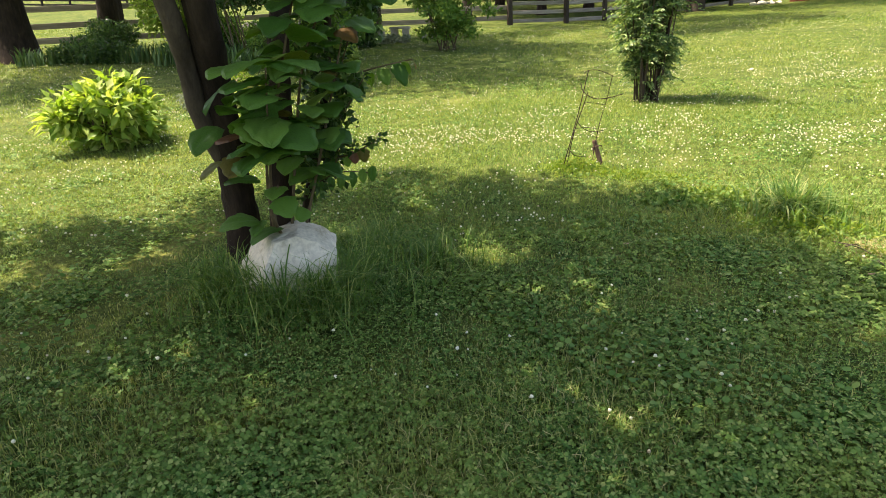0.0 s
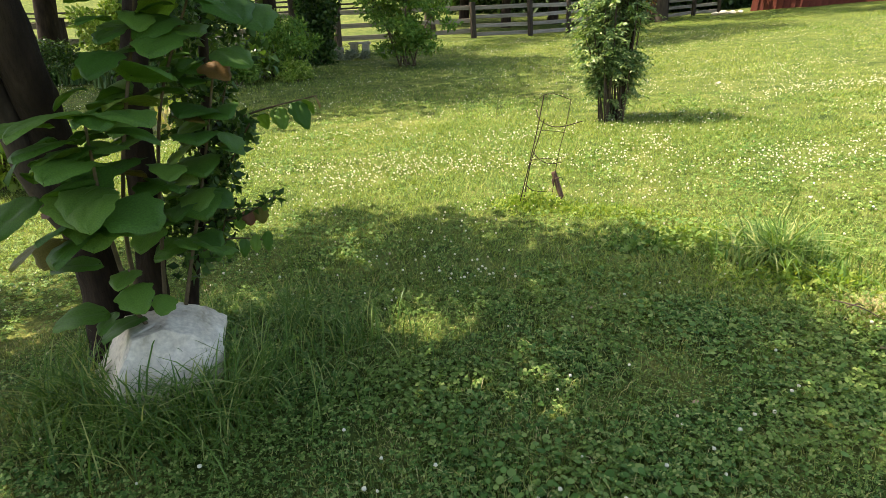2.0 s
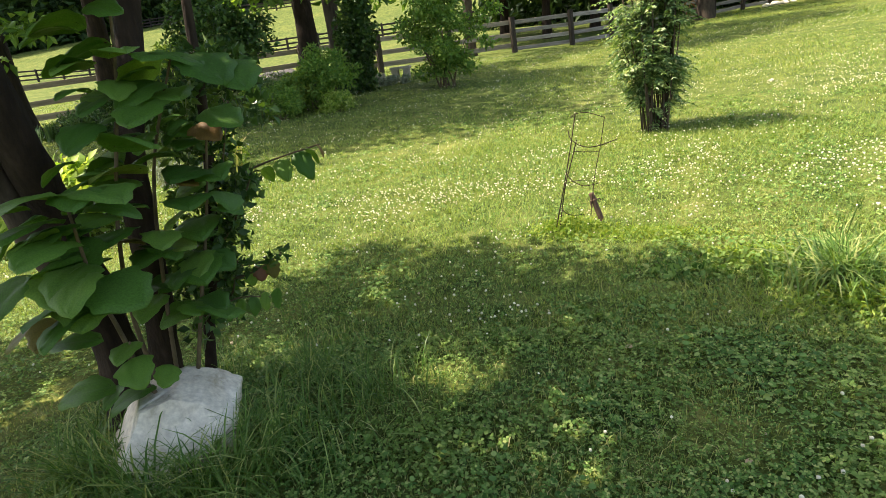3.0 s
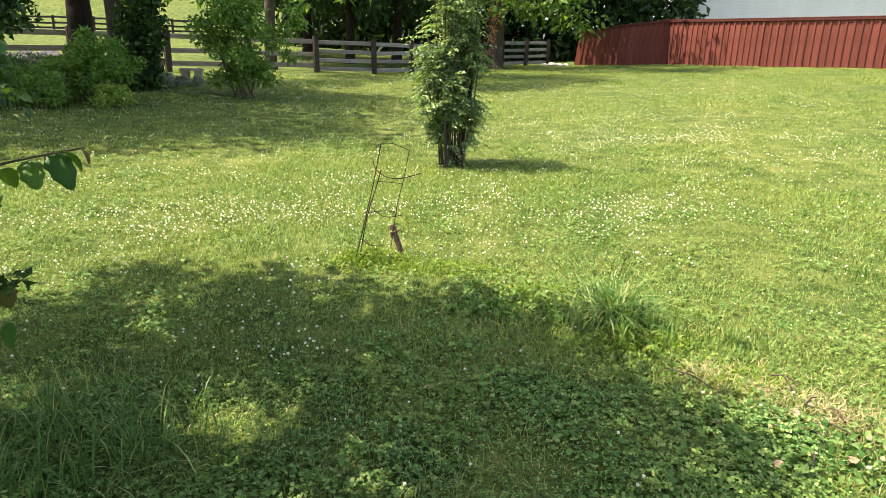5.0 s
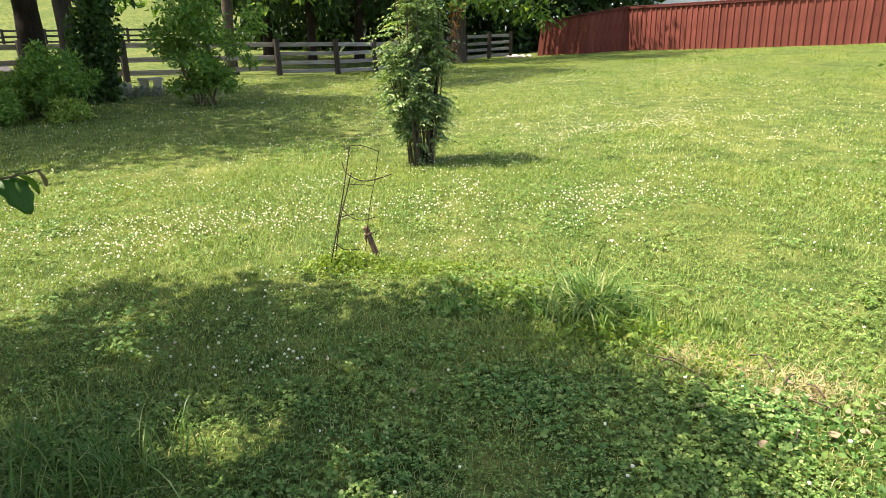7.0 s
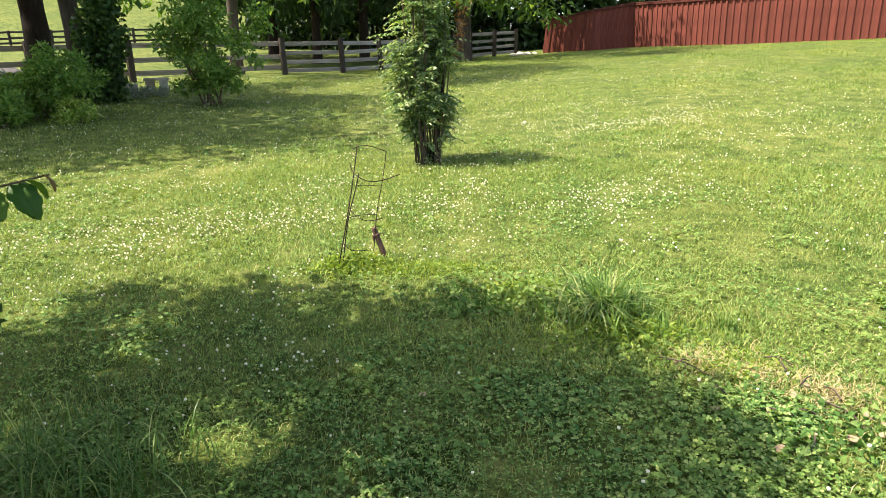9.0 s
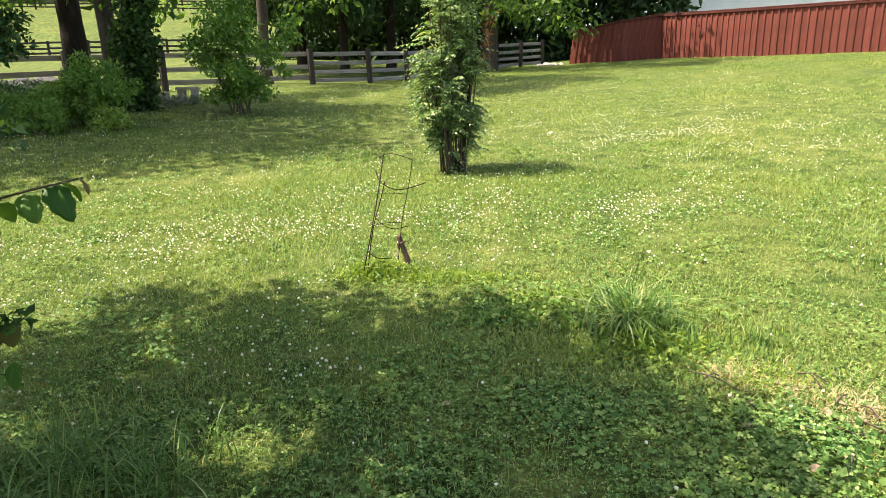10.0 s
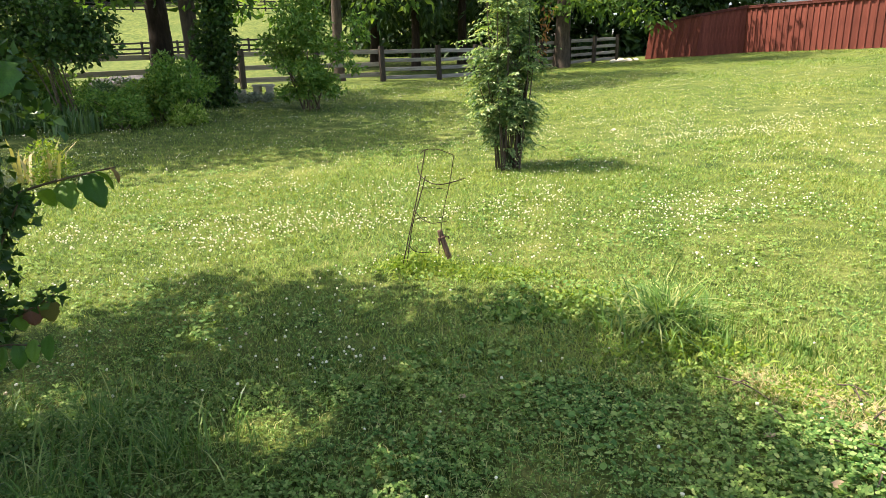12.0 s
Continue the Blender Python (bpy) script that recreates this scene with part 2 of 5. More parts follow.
def leaf_arrays(P, D, N, L, W, fold=0.25, droop=0.15, simple=False):
    """Pointed leaves with a folded midrib: 5 corners, 4 triangles each, or 4 corners and 2 triangles."""
    n = len(P)
    D = unit(D)
    S = unit(np.cross(D, N))
    U = np.cross(S, D)
    L, W = np.broadcast_to(L, n)[:, None], np.broadcast_to(W, n)[:, None]
    mid = P + D * L * 0.45
    if simple:
        V = np.stack([P, mid + S * W * 0.5 + U * W * fold, P + D * L - U * L * droop, mid - S * W * 0.5 + U * W * fold], 1)
        F = np.array([[0, 1, 2], [0, 2, 3]])
        return V.reshape(-1, 3), (F[None] + 4 * np.arange(n)[:, None, None]).reshape(-1, 3)
    V = np.stack([P, mid + S * W * 0.5 + U * W * fold, mid, mid - S * W * 0.5 + U * W * fold, P + D * L - U * L * droop], 1)
    F = np.array([[0, 1, 2], [0, 2, 3], [1, 4, 2], [2, 4, 3]])
    return V.reshape(-1, 3), (F[None] + 5 * np.arange(n)[:, None, None]).reshape(-1, 3)


def blade_arrays(P, H, W, lean, az, curl=0.5, simple=False):
    """Grass blades that rise from P and bend over."""
    n = len(P)
    d = np.stack([np.cos(az), np.sin(az), np.zeros(n)], 1)
    s = np.stack([-np.sin(az), np.cos(az), np.zeros(n)], 1)
    up = np.array([0, 0, 1.0])
    H, W, lean = H[:, None], W[:, None], lean[:, None]
    tip = P + up * H * (1 - curl * lean * 0.6) + d * H * lean
    if simple:
        V = np.stack([P + s * W, P - s * W, tip], 1)
        return V.reshape(-1, 3), np.arange(3 * n).reshape(n, 3)
    mid = P + up * H * 0.62 + d * H * lean * 0.3
    V = np.stack([P + s * W, P - s * W, mid + s * W * 0.8, mid - s * W * 0.8, tip], 1)
    F = np.array([[0, 1, 3], [0, 3, 2], [2, 3, 4]])
    return V.reshape(-1, 3), (F[None] + 5 * np.arange(n)[:, None, None]).reshape(-1, 3)


def arching_arrays(P, H, W, lean, az, parts=4):
    """Long blades that rise, arch over and hang at the tip, in several joints."""
    n = len(P)
    d = np.stack([np.cos(az), np.sin(az), np.zeros(n)], 1)
    s = np.stack([-np.sin(az), np.cos(az), np.zeros(n)], 1)
    up = np.array([0, 0, 1.0])
    H, W, lean = H[:, None], W[:, None], lean[:, None]
    rows = []
    for k in range(parts):
        f = k / parts
        c = P + up * H * (f - 0.42 * lean * f ** 2.6) + d * H * lean * f ** 1.8 * 0.75
        w = W * (1 - 0.55 * f ** 2)
        rows += [c + s * w, c - s * w]
    rows.append(P + up * H * (1 - 0.42 * lean) + d * H * lean * 0.75)
    V = np.stack(rows, 1)
    F = []
    for k in range(parts - 1):
        a = 2 * k
        F += [(a, a + 1, a + 3), (a, a + 3, a + 2)]
    F.append((2 * parts - 2, 2 * parts - 1, 2 * parts))
    return V.reshape(-1, 3), (np.array(F)[None] + (2 * parts + 1) * np.arange(n)[:, None, None]).reshape(-1, 3)


def rng_of(seed):
    return np.random.default_rng(seed)


def rand_dirs(r, n, up=0.0):
    v = r.normal(size=(n, 3))
    v[:, 2] += up
    return unit(v)


def thing(name, loc, label, category, group="", kind=""):
    ob = new(name)
    ob.location = loc
    ob.empty_display_size = 0.1
    return tagged(ob, label, category, group, kind)


def part(name, data, mat=None, parent=None, label="", matrix=None):
    """One mesh object under a thing or a part; data is a bmesh or a mesh."""
    if isinstance(data, bmesh.types.BMesh):
        me = bpy.data.meshes.new(name)
        data.to_mesh(me)
        data.free()
        me.materials.append(mat)
        data = me
    ob = new(name, data)
    ob.parent = parent
    if matrix is not None:
        ob.matrix_basis = matrix
    return tagged(ob, label)


def tube(bm, pts, radii, seg=10, wobble=0.0, seed=0, cap=True):
    """A tapering round limb along pts, its skin uneven by wobble."""
    pts = [Vector(p) for p in pts]
    rings, prev = [], None
    for i, (p, r) in enumerate(zip(pts, radii)):
        d = (pts[min(i + 1, len(pts) - 1)] - pts[max(i - 1, 0)]).normalized()
        side = Vector((1, 0, 0)) if prev is None else prev
        if abs(d.dot(side)) > 0.9:
            side = Vector((0, 1, 0))
        a = (side - d * side.dot(d)).normalized()
        b = d.cross(a)
        prev = a
        ring = []
        for k in range(seg):
            t = 2 * math.pi * k / seg
            w = 1 + wobble * noise.noise(Vector((math.cos(t) * 2 + seed * 3.1, math.sin(t) * 2, i * 0.45 + seed)))
            ring.append(bm.verts.new(p + (a * math.cos(t) + b * math.sin(t)) * r * w))
        rings.append(ring)
    for lo, hi in zip(rings, rings[1:]):
        for k in range(seg):
            f = bm.faces.new((lo[k], lo[(k + 1) % seg], hi[(k + 1) % seg], hi[k]))
            f.smooth = True
    if cap:
        bm.faces.new(list(reversed(rings[0])))
        bm.faces.new(rings[-1])
    return bm


def smooth_path(pts, n=10):
    """Points along a smooth line through pts."""
    pts = [Vector(p) for p in pts]
    out = []
    for i in range(len(pts) - 1):
        p0, p1, p2, p3 = pts[max(i - 1, 0)], pts[i], pts[i + 1], pts[min(i + 2, len(pts) - 1)]
        for k in range(n):
            t = k / n
            out.append(0.5 * ((2 * p1) + (p2 - p0) * t + (2 * p0 - 5 * p1 + 4 * p2 - p3) * t * t + (3 * p1 - p0 - 3 * p2 + p3) * t ** 3))
    return out + [pts[-1]]


def limb(pts, r0, r1, seg=10, n=6, wobble=0.12, seed=0, flare=0.0):
    path = smooth_path(pts, n)
    radii = []
    for i in range(len(path)):
        t = i / (len(path) - 1)
        radii.append(r0 + (r1 - r0) * t + flare * max(0, 1 - t * 5) ** 2)
    return tube(bmesh.new(), path, radii, seg, wobble, seed)


def board(length, height, thick, bevel=0.006):
    """A plank along x, its base at z = 0, edges eased."""
    bm = bmesh.new()
    bmesh.ops.create_cube(bm, size=1, matrix=Matrix.Translation((0, 0, height / 2)) @ Matrix.Diagonal((length, thick, height, 1)))
    bmesh.ops.bevel(bm, geom=bm.edges[:], offset=bevel, segments=1, affect="EDGES")
    return bm


def clumps(r, n, blobs):
    """n points in leafy clumps; blobs: (x, y, z, radius, flatness). Denser near the skin."""
    w = np.array([b[3] ** 2 for b in blobs])
    idx = r.choice(len(blobs), n, p=w / w.sum())
    B = np.array([b[:4] for b in blobs])[idx]
    flat = np.array([b[4] if len(b) > 4 else 1.0 for b in blobs])[idx]
    d = rand_dirs(r, n)
    rad = B[:, 3] * (0.3 + 1.0 * r.random(n) ** 0.9)
    off = d * rad[:, None]
    off[:, 2] *= flat
    return B[:, :3] + off, d


def foliage(name, r, n, blobs, size, width, mat, up=0.5, spread=0.35, droop=0.2, hang=0.0, simple=False):
    """A crown mesh of n leaves on clumps."""
    P, d = clumps(r, n, blobs)
    N = unit(rand_dirs(r, n, up) + 0.5 * d)
    D = rand_dirs(r, n) + d * 0.8
    D[:, 2] -= hang
    L = size * (1 - spread + 2 * spread * r.random(n))
    V, F = leaf_arrays(P, D, N, L, L * width, 0.2, droop, simple)
    return fast_mesh(name, V, F, mat)


def blob_cloud(r, centre, radii, count, size):
    """Clump centres spread unevenly over an ellipsoid."""
    out = []
    for i in range(count):
        d = rand_dirs(r, 1)[0] * (0.35 + 0.65 * r.random() ** 0.5)
        s = size * (0.6 + 0.8 * r.random())
        out.append((centre[0] + d[0] * radii[0], centre[1] + d[1] * radii[1], centre[2] + d[2] * radii[2], s, 0.7))
    return out


# ---- ground ----
def ground_sheet():
    ys = np.concatenate([np.linspace(-300, -12, 14), np.linspace(-10, 12, 90), np.linspace(12.5, 60, 80), np.linspace(64, 160, 26), np.linspace(190, 900, 14)])
    xs = np.concatenate([np.linspace(-900, -70, 18), np.linspace(-65, -12, 50), np.linspace(-11, 11, 88), np.linspace(12, 65, 50), np.linspace(75, 900, 18)])
    X, Y = np.meshgrid(xs, ys)
    V = np.stack([X, Y, terrain(X, Y)], -1).reshape(-1, 3)
    i = np.arange(len(ys) - 1)[:, None] * len(xs) + np.arange(len(xs) - 1)[None]
    F = np.stack([i, i + 1, i + 1 + len(xs), i + len(xs)], -1).reshape(-1, 4)
    return tagged(new("ground", fast_mesh("ground", V, F, M_ground, True)), "sloping backyard lawn of mown grass and clover", "lawn", kind="structure")


ground_sheet()


# ---- fences ----
def board_fence(posts, label, heights, rails, rail_mat, post_mat, post_h, post_w=0.13, group="", behind=0.08):
    """A post-and-board fence along posts (x, y); each post and each board is a part."""
    x0, y0 = posts[0]
    base = thing("board_fence", (x0, y0, hz(x0, y0)), label, "fence", group)
    o = Vector(base.location)
    post_me = bpy.data.meshes.new("post")
    bm = bmesh.new()
    bmesh.ops.create_cube(bm, size=1, matrix=Matrix.Translation((0, 0, post_h / 2 - 0.15)) @ Matrix.Diagonal((post_w, post_w, post_h + 0.3, 1)))
    bmesh.ops.bevel(bm, geom=bm.edges[:], offset=0.014, segments=2, affect="EDGES")
    bm.to_mesh(post_me)
    bm.free()
    post_me.materials.append(post_mat)
    r = rng_of(len(posts))
    for i, (x, y) in enumerate(posts):
        turn = 0
        if i + 1 < len(posts):
            turn = math.atan2(posts[i + 1][1] - y, posts[i + 1][0] - x)
        m = Matrix.Translation(Vector((x, y, hz(x, y))) - o) @ pose(0, 0, 0, r.normal() * 1.0, r.normal() * 1.2, math.degrees(turn))
        part("post", post_me, None, base, matrix=m)
    for (xa, ya), (xb, yb) in zip(posts, posts[1:]):
        a, b = Vector((xa, ya, hz(xa, ya))), Vector((xb, yb, hz(xb, yb)))
        d = b - a
        n = Vector((-d.y, d.x, 0)).normalized() * behind
        for h, w in zip(heights, rails):
            bm = board(d.length + 0.02, w, 0.026)
            za, zb = r.normal() * 0.014, r.normal() * 0.014
            turn = (d + Vector((0, 0, zb - za))).to_track_quat("X", "Z").to_matrix().to_4x4()
            part("rail", bm, rail_mat, base, matrix=Matrix.Translation((a + b) / 2 + n + Vector((0, 0, h + (za + zb) / 2)) - o) @ turn)
    return base


back_line = [(-4.22 + 1.4 * k, 26.77 + 1.84 * k) for k in range(-1, 7)]
back_line[0] = (-6.46, 25.95)
board_fence(back_line, "weathered grey four-board fence on dark posts behind the lawn", (0.07, 0.42, 0.76, 1.12), (0.15, 0.15, 0.15, 0.16), M_rail, M_post, 1.40, 0.17, "yard fences")
side_line = [(-6.46, 25.95), (-8.6, 24.0), (-10.7, 21.9), (-12.7, 19.7), (-14.6, 17.4), (-16.6, 15.2), (-18.6, 13.0), (-20.6, 10.8), (-22.6, 8.6), (-24.6, 6.4), (-26.6, 4.2)]
board_fence(side_line, "brown weathered three-board fence behind the flower bed", (0.20, 0.64, 1.12), (0.18, 0.17, 0.17), M_rail_brown, M_post, 1.40, 0.19, "yard fences", -0.1)
board_fence([(-58 + 2.6 * k, 39 + 0.45 * k) for k in range(21)], "black three-rail pasture fence on the slope", (0.2, 0.55, 0.92), (0.13, 0.13, 0.13), M_black_rail, M_black_rail, 1.1, 0.14, "pasture fences")
board_fence([(-92 + 3.4 * k, 72 + 0.3 * k) for k in range(24)], "black three-rail pasture fence high on the hill", (0.25, 0.65, 1.05), (0.15, 0.15, 0.15), M_black_rail, M_black_rail, 1.3, 0.16, "pasture fences")


def red_fence():
    """A board-and-batten privacy fence in straight runs; each board, batten and cap is a part."""
    runs = [((5.58, 36.74), (7.94, 35.60), 1.72, 2.05, True, 0.12), ((7.94, 35.60), (10.4, 35.95), 2.05, 2.28, False, 0.0),
            ((10.4, 35.95), (13.53, 31.46), 2.25, 2.15, True, 0.0), ((13.53, 31.46), (18.2, 27.5), 2.15, 2.05, True, 0.0),
            ((18.2, 27.5), (24.0, 24.0), 2.05, 2.05, True, 0.0)]
    base = thing("privacy_fence", (5.58, 36.74, hz(5.58, 36.74)), "red-stained board and batten privacy fence at the lawn's edge", "fence", "yard fences")
    o = Vector(base.location)
    for (xa, ya), (xb, yb), ha, hb, battens, lean in runs:
        length = math.hypot(xb - xa, yb - ya)
        turn = math.atan2(yb - ya, xb - xa)
        n = max(2, round(length / 0.30))
        step = length / n
        for i in range(n):
            t = (i + 0.5) / n
            x, y, h = xa + (xb - xa) * t, ya + (yb - ya) * t, ha + (hb - ha) * t
            m = Matrix.Translation(Vector((x, y, hz(x, y) - 0.05)) - o) @ Matrix.Rotation(turn, 4, "Z") @ Matrix.Rotation(lean, 4, "Y")
            part("board", board(step - 0.004, h + 0.05, 0.022, 0.003), M_red, base, matrix=m)
            if battens:
                part("batten", board(0.085, h - 0.02, 0.045, 0.004), M_red, base, matrix=m @ Matrix.Translation((step / 2, -0.03, 0)))
        a, b = Vector((xa, ya, hz(xa, ya) + ha)), Vector((xb, yb, hz(xb, yb) + hb))
        q = (b - a).to_track_quat("X", "Z").to_matrix().to_4x4()
        part("cap", board((b - a).length + 0.05, 0.05, 0.16, 0.006), M_red_dark, base, "dark red cap board", Matrix.Translation((a + b) / 2 - o) @ q)
        part("fascia", board((b - a).length + 0.02, 0.08, 0.03, 0.004), M_red_dark, base, matrix=Matrix.Translation((a + b) / 2 - o - Vector((0, 0, 0.09))) @ q @ Matrix.Translation((0, -0.07, 0)))


red_fence()


def house():
    """The neighbour's house behind the red fence."""
    z = hz(22, 45)
    base = thing("house", (22, 45, z), "white-sided house with a brick corner behind the red fence", "house")
    for i in range(30):
        part("siding_board", board(17.0, 0.205, 0.03, 0.004), M_wallwhite, base, matrix=Matrix.Translation((1.2, -0.02 - 0.0, i * 0.2)) @ Matrix.Rotation(0.06, 4, "X"))
    part("wall", board(17.0, 6.1, 0.3), M_wallwhite, base, matrix=Matrix.Translation((1.2, 0.2, 0)))
    part("brick_wall", board(6.0, 6.1, 0.4), M_brick, base, "red brick end wall", Matrix.Translation((12.6, 0.3, 0)))
    part("side_wall", board(8.0, 6.1, 0.3), M_wallwhite, base, matrix=Matrix.Translation((-7.2, 4.2, 0)) @ Matrix.Rotation(math.pi / 2, 4, "Z"))
    bm = bmesh.new()
    pts = [(-8, -0.8, 6.0), (16.2, -0.8, 6.0), (16.2, 4.2, 8.6), (-8, 4.2, 8.6), (16.2, 9.2, 6.0), (-8, 9.2, 6.0)]
    vs = [bm.verts.new(p) for p in pts]
    bm.faces.new((vs[0], vs[1], vs[2], vs[3]))
    bm.faces.new((vs[3], vs[2], vs[4], vs[5]))
    bm.faces.new((vs[0], vs[3], vs[5]))
    bm.faces.new((vs[1], vs[4], vs[2]))
    bmesh.ops.solidify(bm, geom=bm.faces[:], thickness=0.15)
    part("roof", bm, M_roof, base)


house()


# ---- trees ----
def big_tree(x, y, radius, lean, height, crown, leaves, leaf, label, seed, mat=M_crown, bark=M_bark, count=26, size=1.3, extra=(), hang=0.2, width=0.5):
    """A tree: flared trunk, limbs into the crown, and a crown of leafy clumps. crown: centre and radii, from the base."""
    r = rng_of(seed)
    base = thing("tree", (x, y, hz(x, y) - 0.1), label, "tree")
    c, rad = Vector(crown[0]), crown[1]
    top = Vector((lean[0], lean[1], height))
    part("trunk", limb([(0, 0, -0.2), top * 0.35 + Vector((0.03, 0.02, 0)), top * 0.7, top], radius, radius * 0.55, 14, 6, 0.18, seed, radius * 0.5), bark, base)
    for i in range(6):
        d = rand_dirs(r, 1, 0.2)[0]
        end = c + Vector((d[0] * rad[0], d[1] * rad[1], abs(d[2]) * rad[2])) * 0.75
        start = top * (0.65 + 0.35 * i / 6)
        part("limb", limb([start, start.lerp(end, 0.5) + Vector((0, 0, 0.3)), end], radius * 0.4, radius * 0.08, 7, 5, 0.1, seed + i), bark, base)
    blobs = blob_cloud(r, c, rad, count, size) + list(extra)
    part("crown", foliage("crown", r, leaves, blobs, leaf, width, mat, 0.4, 0.35, 0.2, hang, True), None, base)
    return base


# trees along the flower bed and the fences; unseen high crowns placed for their shade
big_tree(-11.0, 17.6, 0.36, (-0.3, 0.3), 6.5, ((0.2, 0.2, 8.2), (4.2, 4.2, 2.4)), 6000, 0.30, "broad old shade tree with dark furrowed bark in the bed", 11, extra=[(-1.7, -0.6, 2.7, 0.5, 0.7), (1.4, -0.4, 2.9, 0.5, 0.7), (-2.6, -0.5, 3.0, 0.6, 0.7)])
big_tree(-9.2, 16.1, 0.24, (-0.2, 0.4), 6.5, ((1.2, -3.0, 7.6), (3.4, 4.2, 1.8)), 6000, 0.28, "grey-barked shade tree in the flower bed", 12, bark=M_bark_pale, extra=[(0.6, -0.5, 3.0, 0.6, 0.7), (-0.9, -0.5, 3.2, 0.6, 0.7), (1.8, -0.4, 2.9, 0.6, 0.7), (-1.9, -0.5, 3.1, 0.6, 0.7)])
big_tree(-15.9, 10.9, 0.50, (-0.6, 0.2), 6.0, ((3.0, -1.4, 7.4), (5.5, 4.0, 2.0)), 13000, 0.28, "thick old shade tree with dark bark at the bed", 13, count=44, extra=[(1.0, -0.5, 2.75, 0.45, 0.4), (1.8, -0.6, 2.65, 0.5, 0.4), (2.6, -0.7, 2.55, 0.45, 0.4), (0.6, -0.5, 2.1, 0.35, 0.5)])
big_tree(-16.3, 14.3, 0.34, (0.2, 0.3), 6.5, ((1.5, 0, 8.0), (3.5, 3.5, 2.0)), 4500, 0.30, "rough-barked shade tree before the brown fence", 14)
big_tree(-8.5, 26.3, 0.24, (0.1, 0.2), 9.0, ((2.2, -2.0, 11.0), (5.5, 5.5, 2.6)), 6200, 0.34, "tall pale-trunked tree beside the board fence", 15, bark=M_bark_pale, extra=[(-2.2, -1.0, 2.9, 0.6, 0.7), (-3.6, -1.0, 3.1, 0.7, 0.7), (2.0, -1.0, 3.2, 0.7, 0.7), (3.6, -1.2, 3.3, 0.7, 0.7)])
# the last four extra clumps, unseen, are added to shade the red fence
big_tree(0.95, 33.2, 0.40, (0.2, -0.2), 7.0, ((1.0, -1.6, 8.6), (5.8, 4.6, 3.0)), 6800, 0.32, "shade tree with low drooping boughs by the fence corner", 16, bark=M_bark_pale,
         extra=[(-0.9, -1.0, 3.0, 0.8, 0.6), (0.6, -1.6, 2.9, 0.9, 0.55), (2.0, -1.6, 2.7, 0.9, 0.6), (3.4, -1.4, 2.6, 1.0, 0.6), (4.5, -1.2, 2.3, 0.8, 0.7), (1.2, -1.0, 3.6, 1.2, 0.6), (3.2, -1.0, 3.6, 1.2, 0.6), (4.3, 2.3, 5.6, 1.2, 0.8), (5.2, 2.4, 6.2, 1.3, 0.8), (6.0, 2.2, 6.8, 1.3, 0.8), (3.4, 2.4, 6.4, 1.3, 0.8)], hang=0.5)
# woodland trees; the unseen crowns are enlarged to shade the ground behind the fence
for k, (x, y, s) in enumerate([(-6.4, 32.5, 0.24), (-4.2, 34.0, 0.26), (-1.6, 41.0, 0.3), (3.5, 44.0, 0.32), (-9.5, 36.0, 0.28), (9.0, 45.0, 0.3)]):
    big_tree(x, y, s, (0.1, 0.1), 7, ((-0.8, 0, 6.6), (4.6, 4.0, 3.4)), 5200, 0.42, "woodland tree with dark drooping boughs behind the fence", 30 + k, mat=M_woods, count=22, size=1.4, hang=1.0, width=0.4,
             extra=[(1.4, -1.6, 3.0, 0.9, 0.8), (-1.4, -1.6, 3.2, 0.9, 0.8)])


def woods():
    """The dark edge of the wood behind the fences."""
    r = rng_of(50)
    n = 50000
    x = r.uniform(-13.5, 46, n)
    y = 41 + r.random(n) * 8 + np.abs(x - 2) * 0.12
    y = np.where(x > 14.5, y + 14, y)
    z = terrain(x, y) + r.random(n) ** 1.3 * 12
    P = np.stack([x, y, z], 1)
    D = rand_dirs(r, n)
    D[:, 2] -= 0.5
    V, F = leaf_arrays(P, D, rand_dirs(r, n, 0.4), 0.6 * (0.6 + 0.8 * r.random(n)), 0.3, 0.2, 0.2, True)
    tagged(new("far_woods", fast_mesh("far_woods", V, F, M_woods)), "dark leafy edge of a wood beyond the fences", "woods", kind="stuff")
    n = 60000
    a, q = np.radians(r.uniform(-84, -12, n)), 104 + 12 * r.random(n)
    x, y = np.sin(a) * q, np.cos(a) * q
    P = np.stack([x, y, terrain(x, y) + r.random(n) ** 1.2 * 18], 1)
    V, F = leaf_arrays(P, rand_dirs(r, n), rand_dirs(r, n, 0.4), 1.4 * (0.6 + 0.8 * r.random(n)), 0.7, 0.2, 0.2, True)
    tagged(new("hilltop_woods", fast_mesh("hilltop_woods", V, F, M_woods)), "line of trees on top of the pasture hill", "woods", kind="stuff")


woods()


# ---- shrubs and beds ----
def bush(name, x, y, size, blobs, leaves, leaf, mat, label, seed, stems=7, width=0.45, category="bush", up=0.5, hang=0.0, stem_mat=M_twig):
    """A bush: several stems from one stool and a crown of leafy clumps."""
    r = rng_of(seed)
    base = thing(name, (x, y, hz(x, y) - 0.03), label, category)
    for i in range(stems):
        a = r.random() * 6.28
        b = blobs[r.integers(len(blobs))]
        foot = Vector((math.cos(a), math.sin(a), 0)) * size * 0.12
        tip = Vector(b[:3]) + Vector(r.normal(size=3)) * 0.06 * size
        part("stem", limb([foot, foot.lerp(tip, 0.5) + Vector((0, 0, 0.1 * size)), tip], 0.016 * size, 0.005 * size, 6, 5, 0.1, seed + i), stem_mat, base)
    part("crown", foliage("crown", r, leaves, blobs, leaf, width, mat, up, 0.35, 0.2, hang), None, base)
    return base


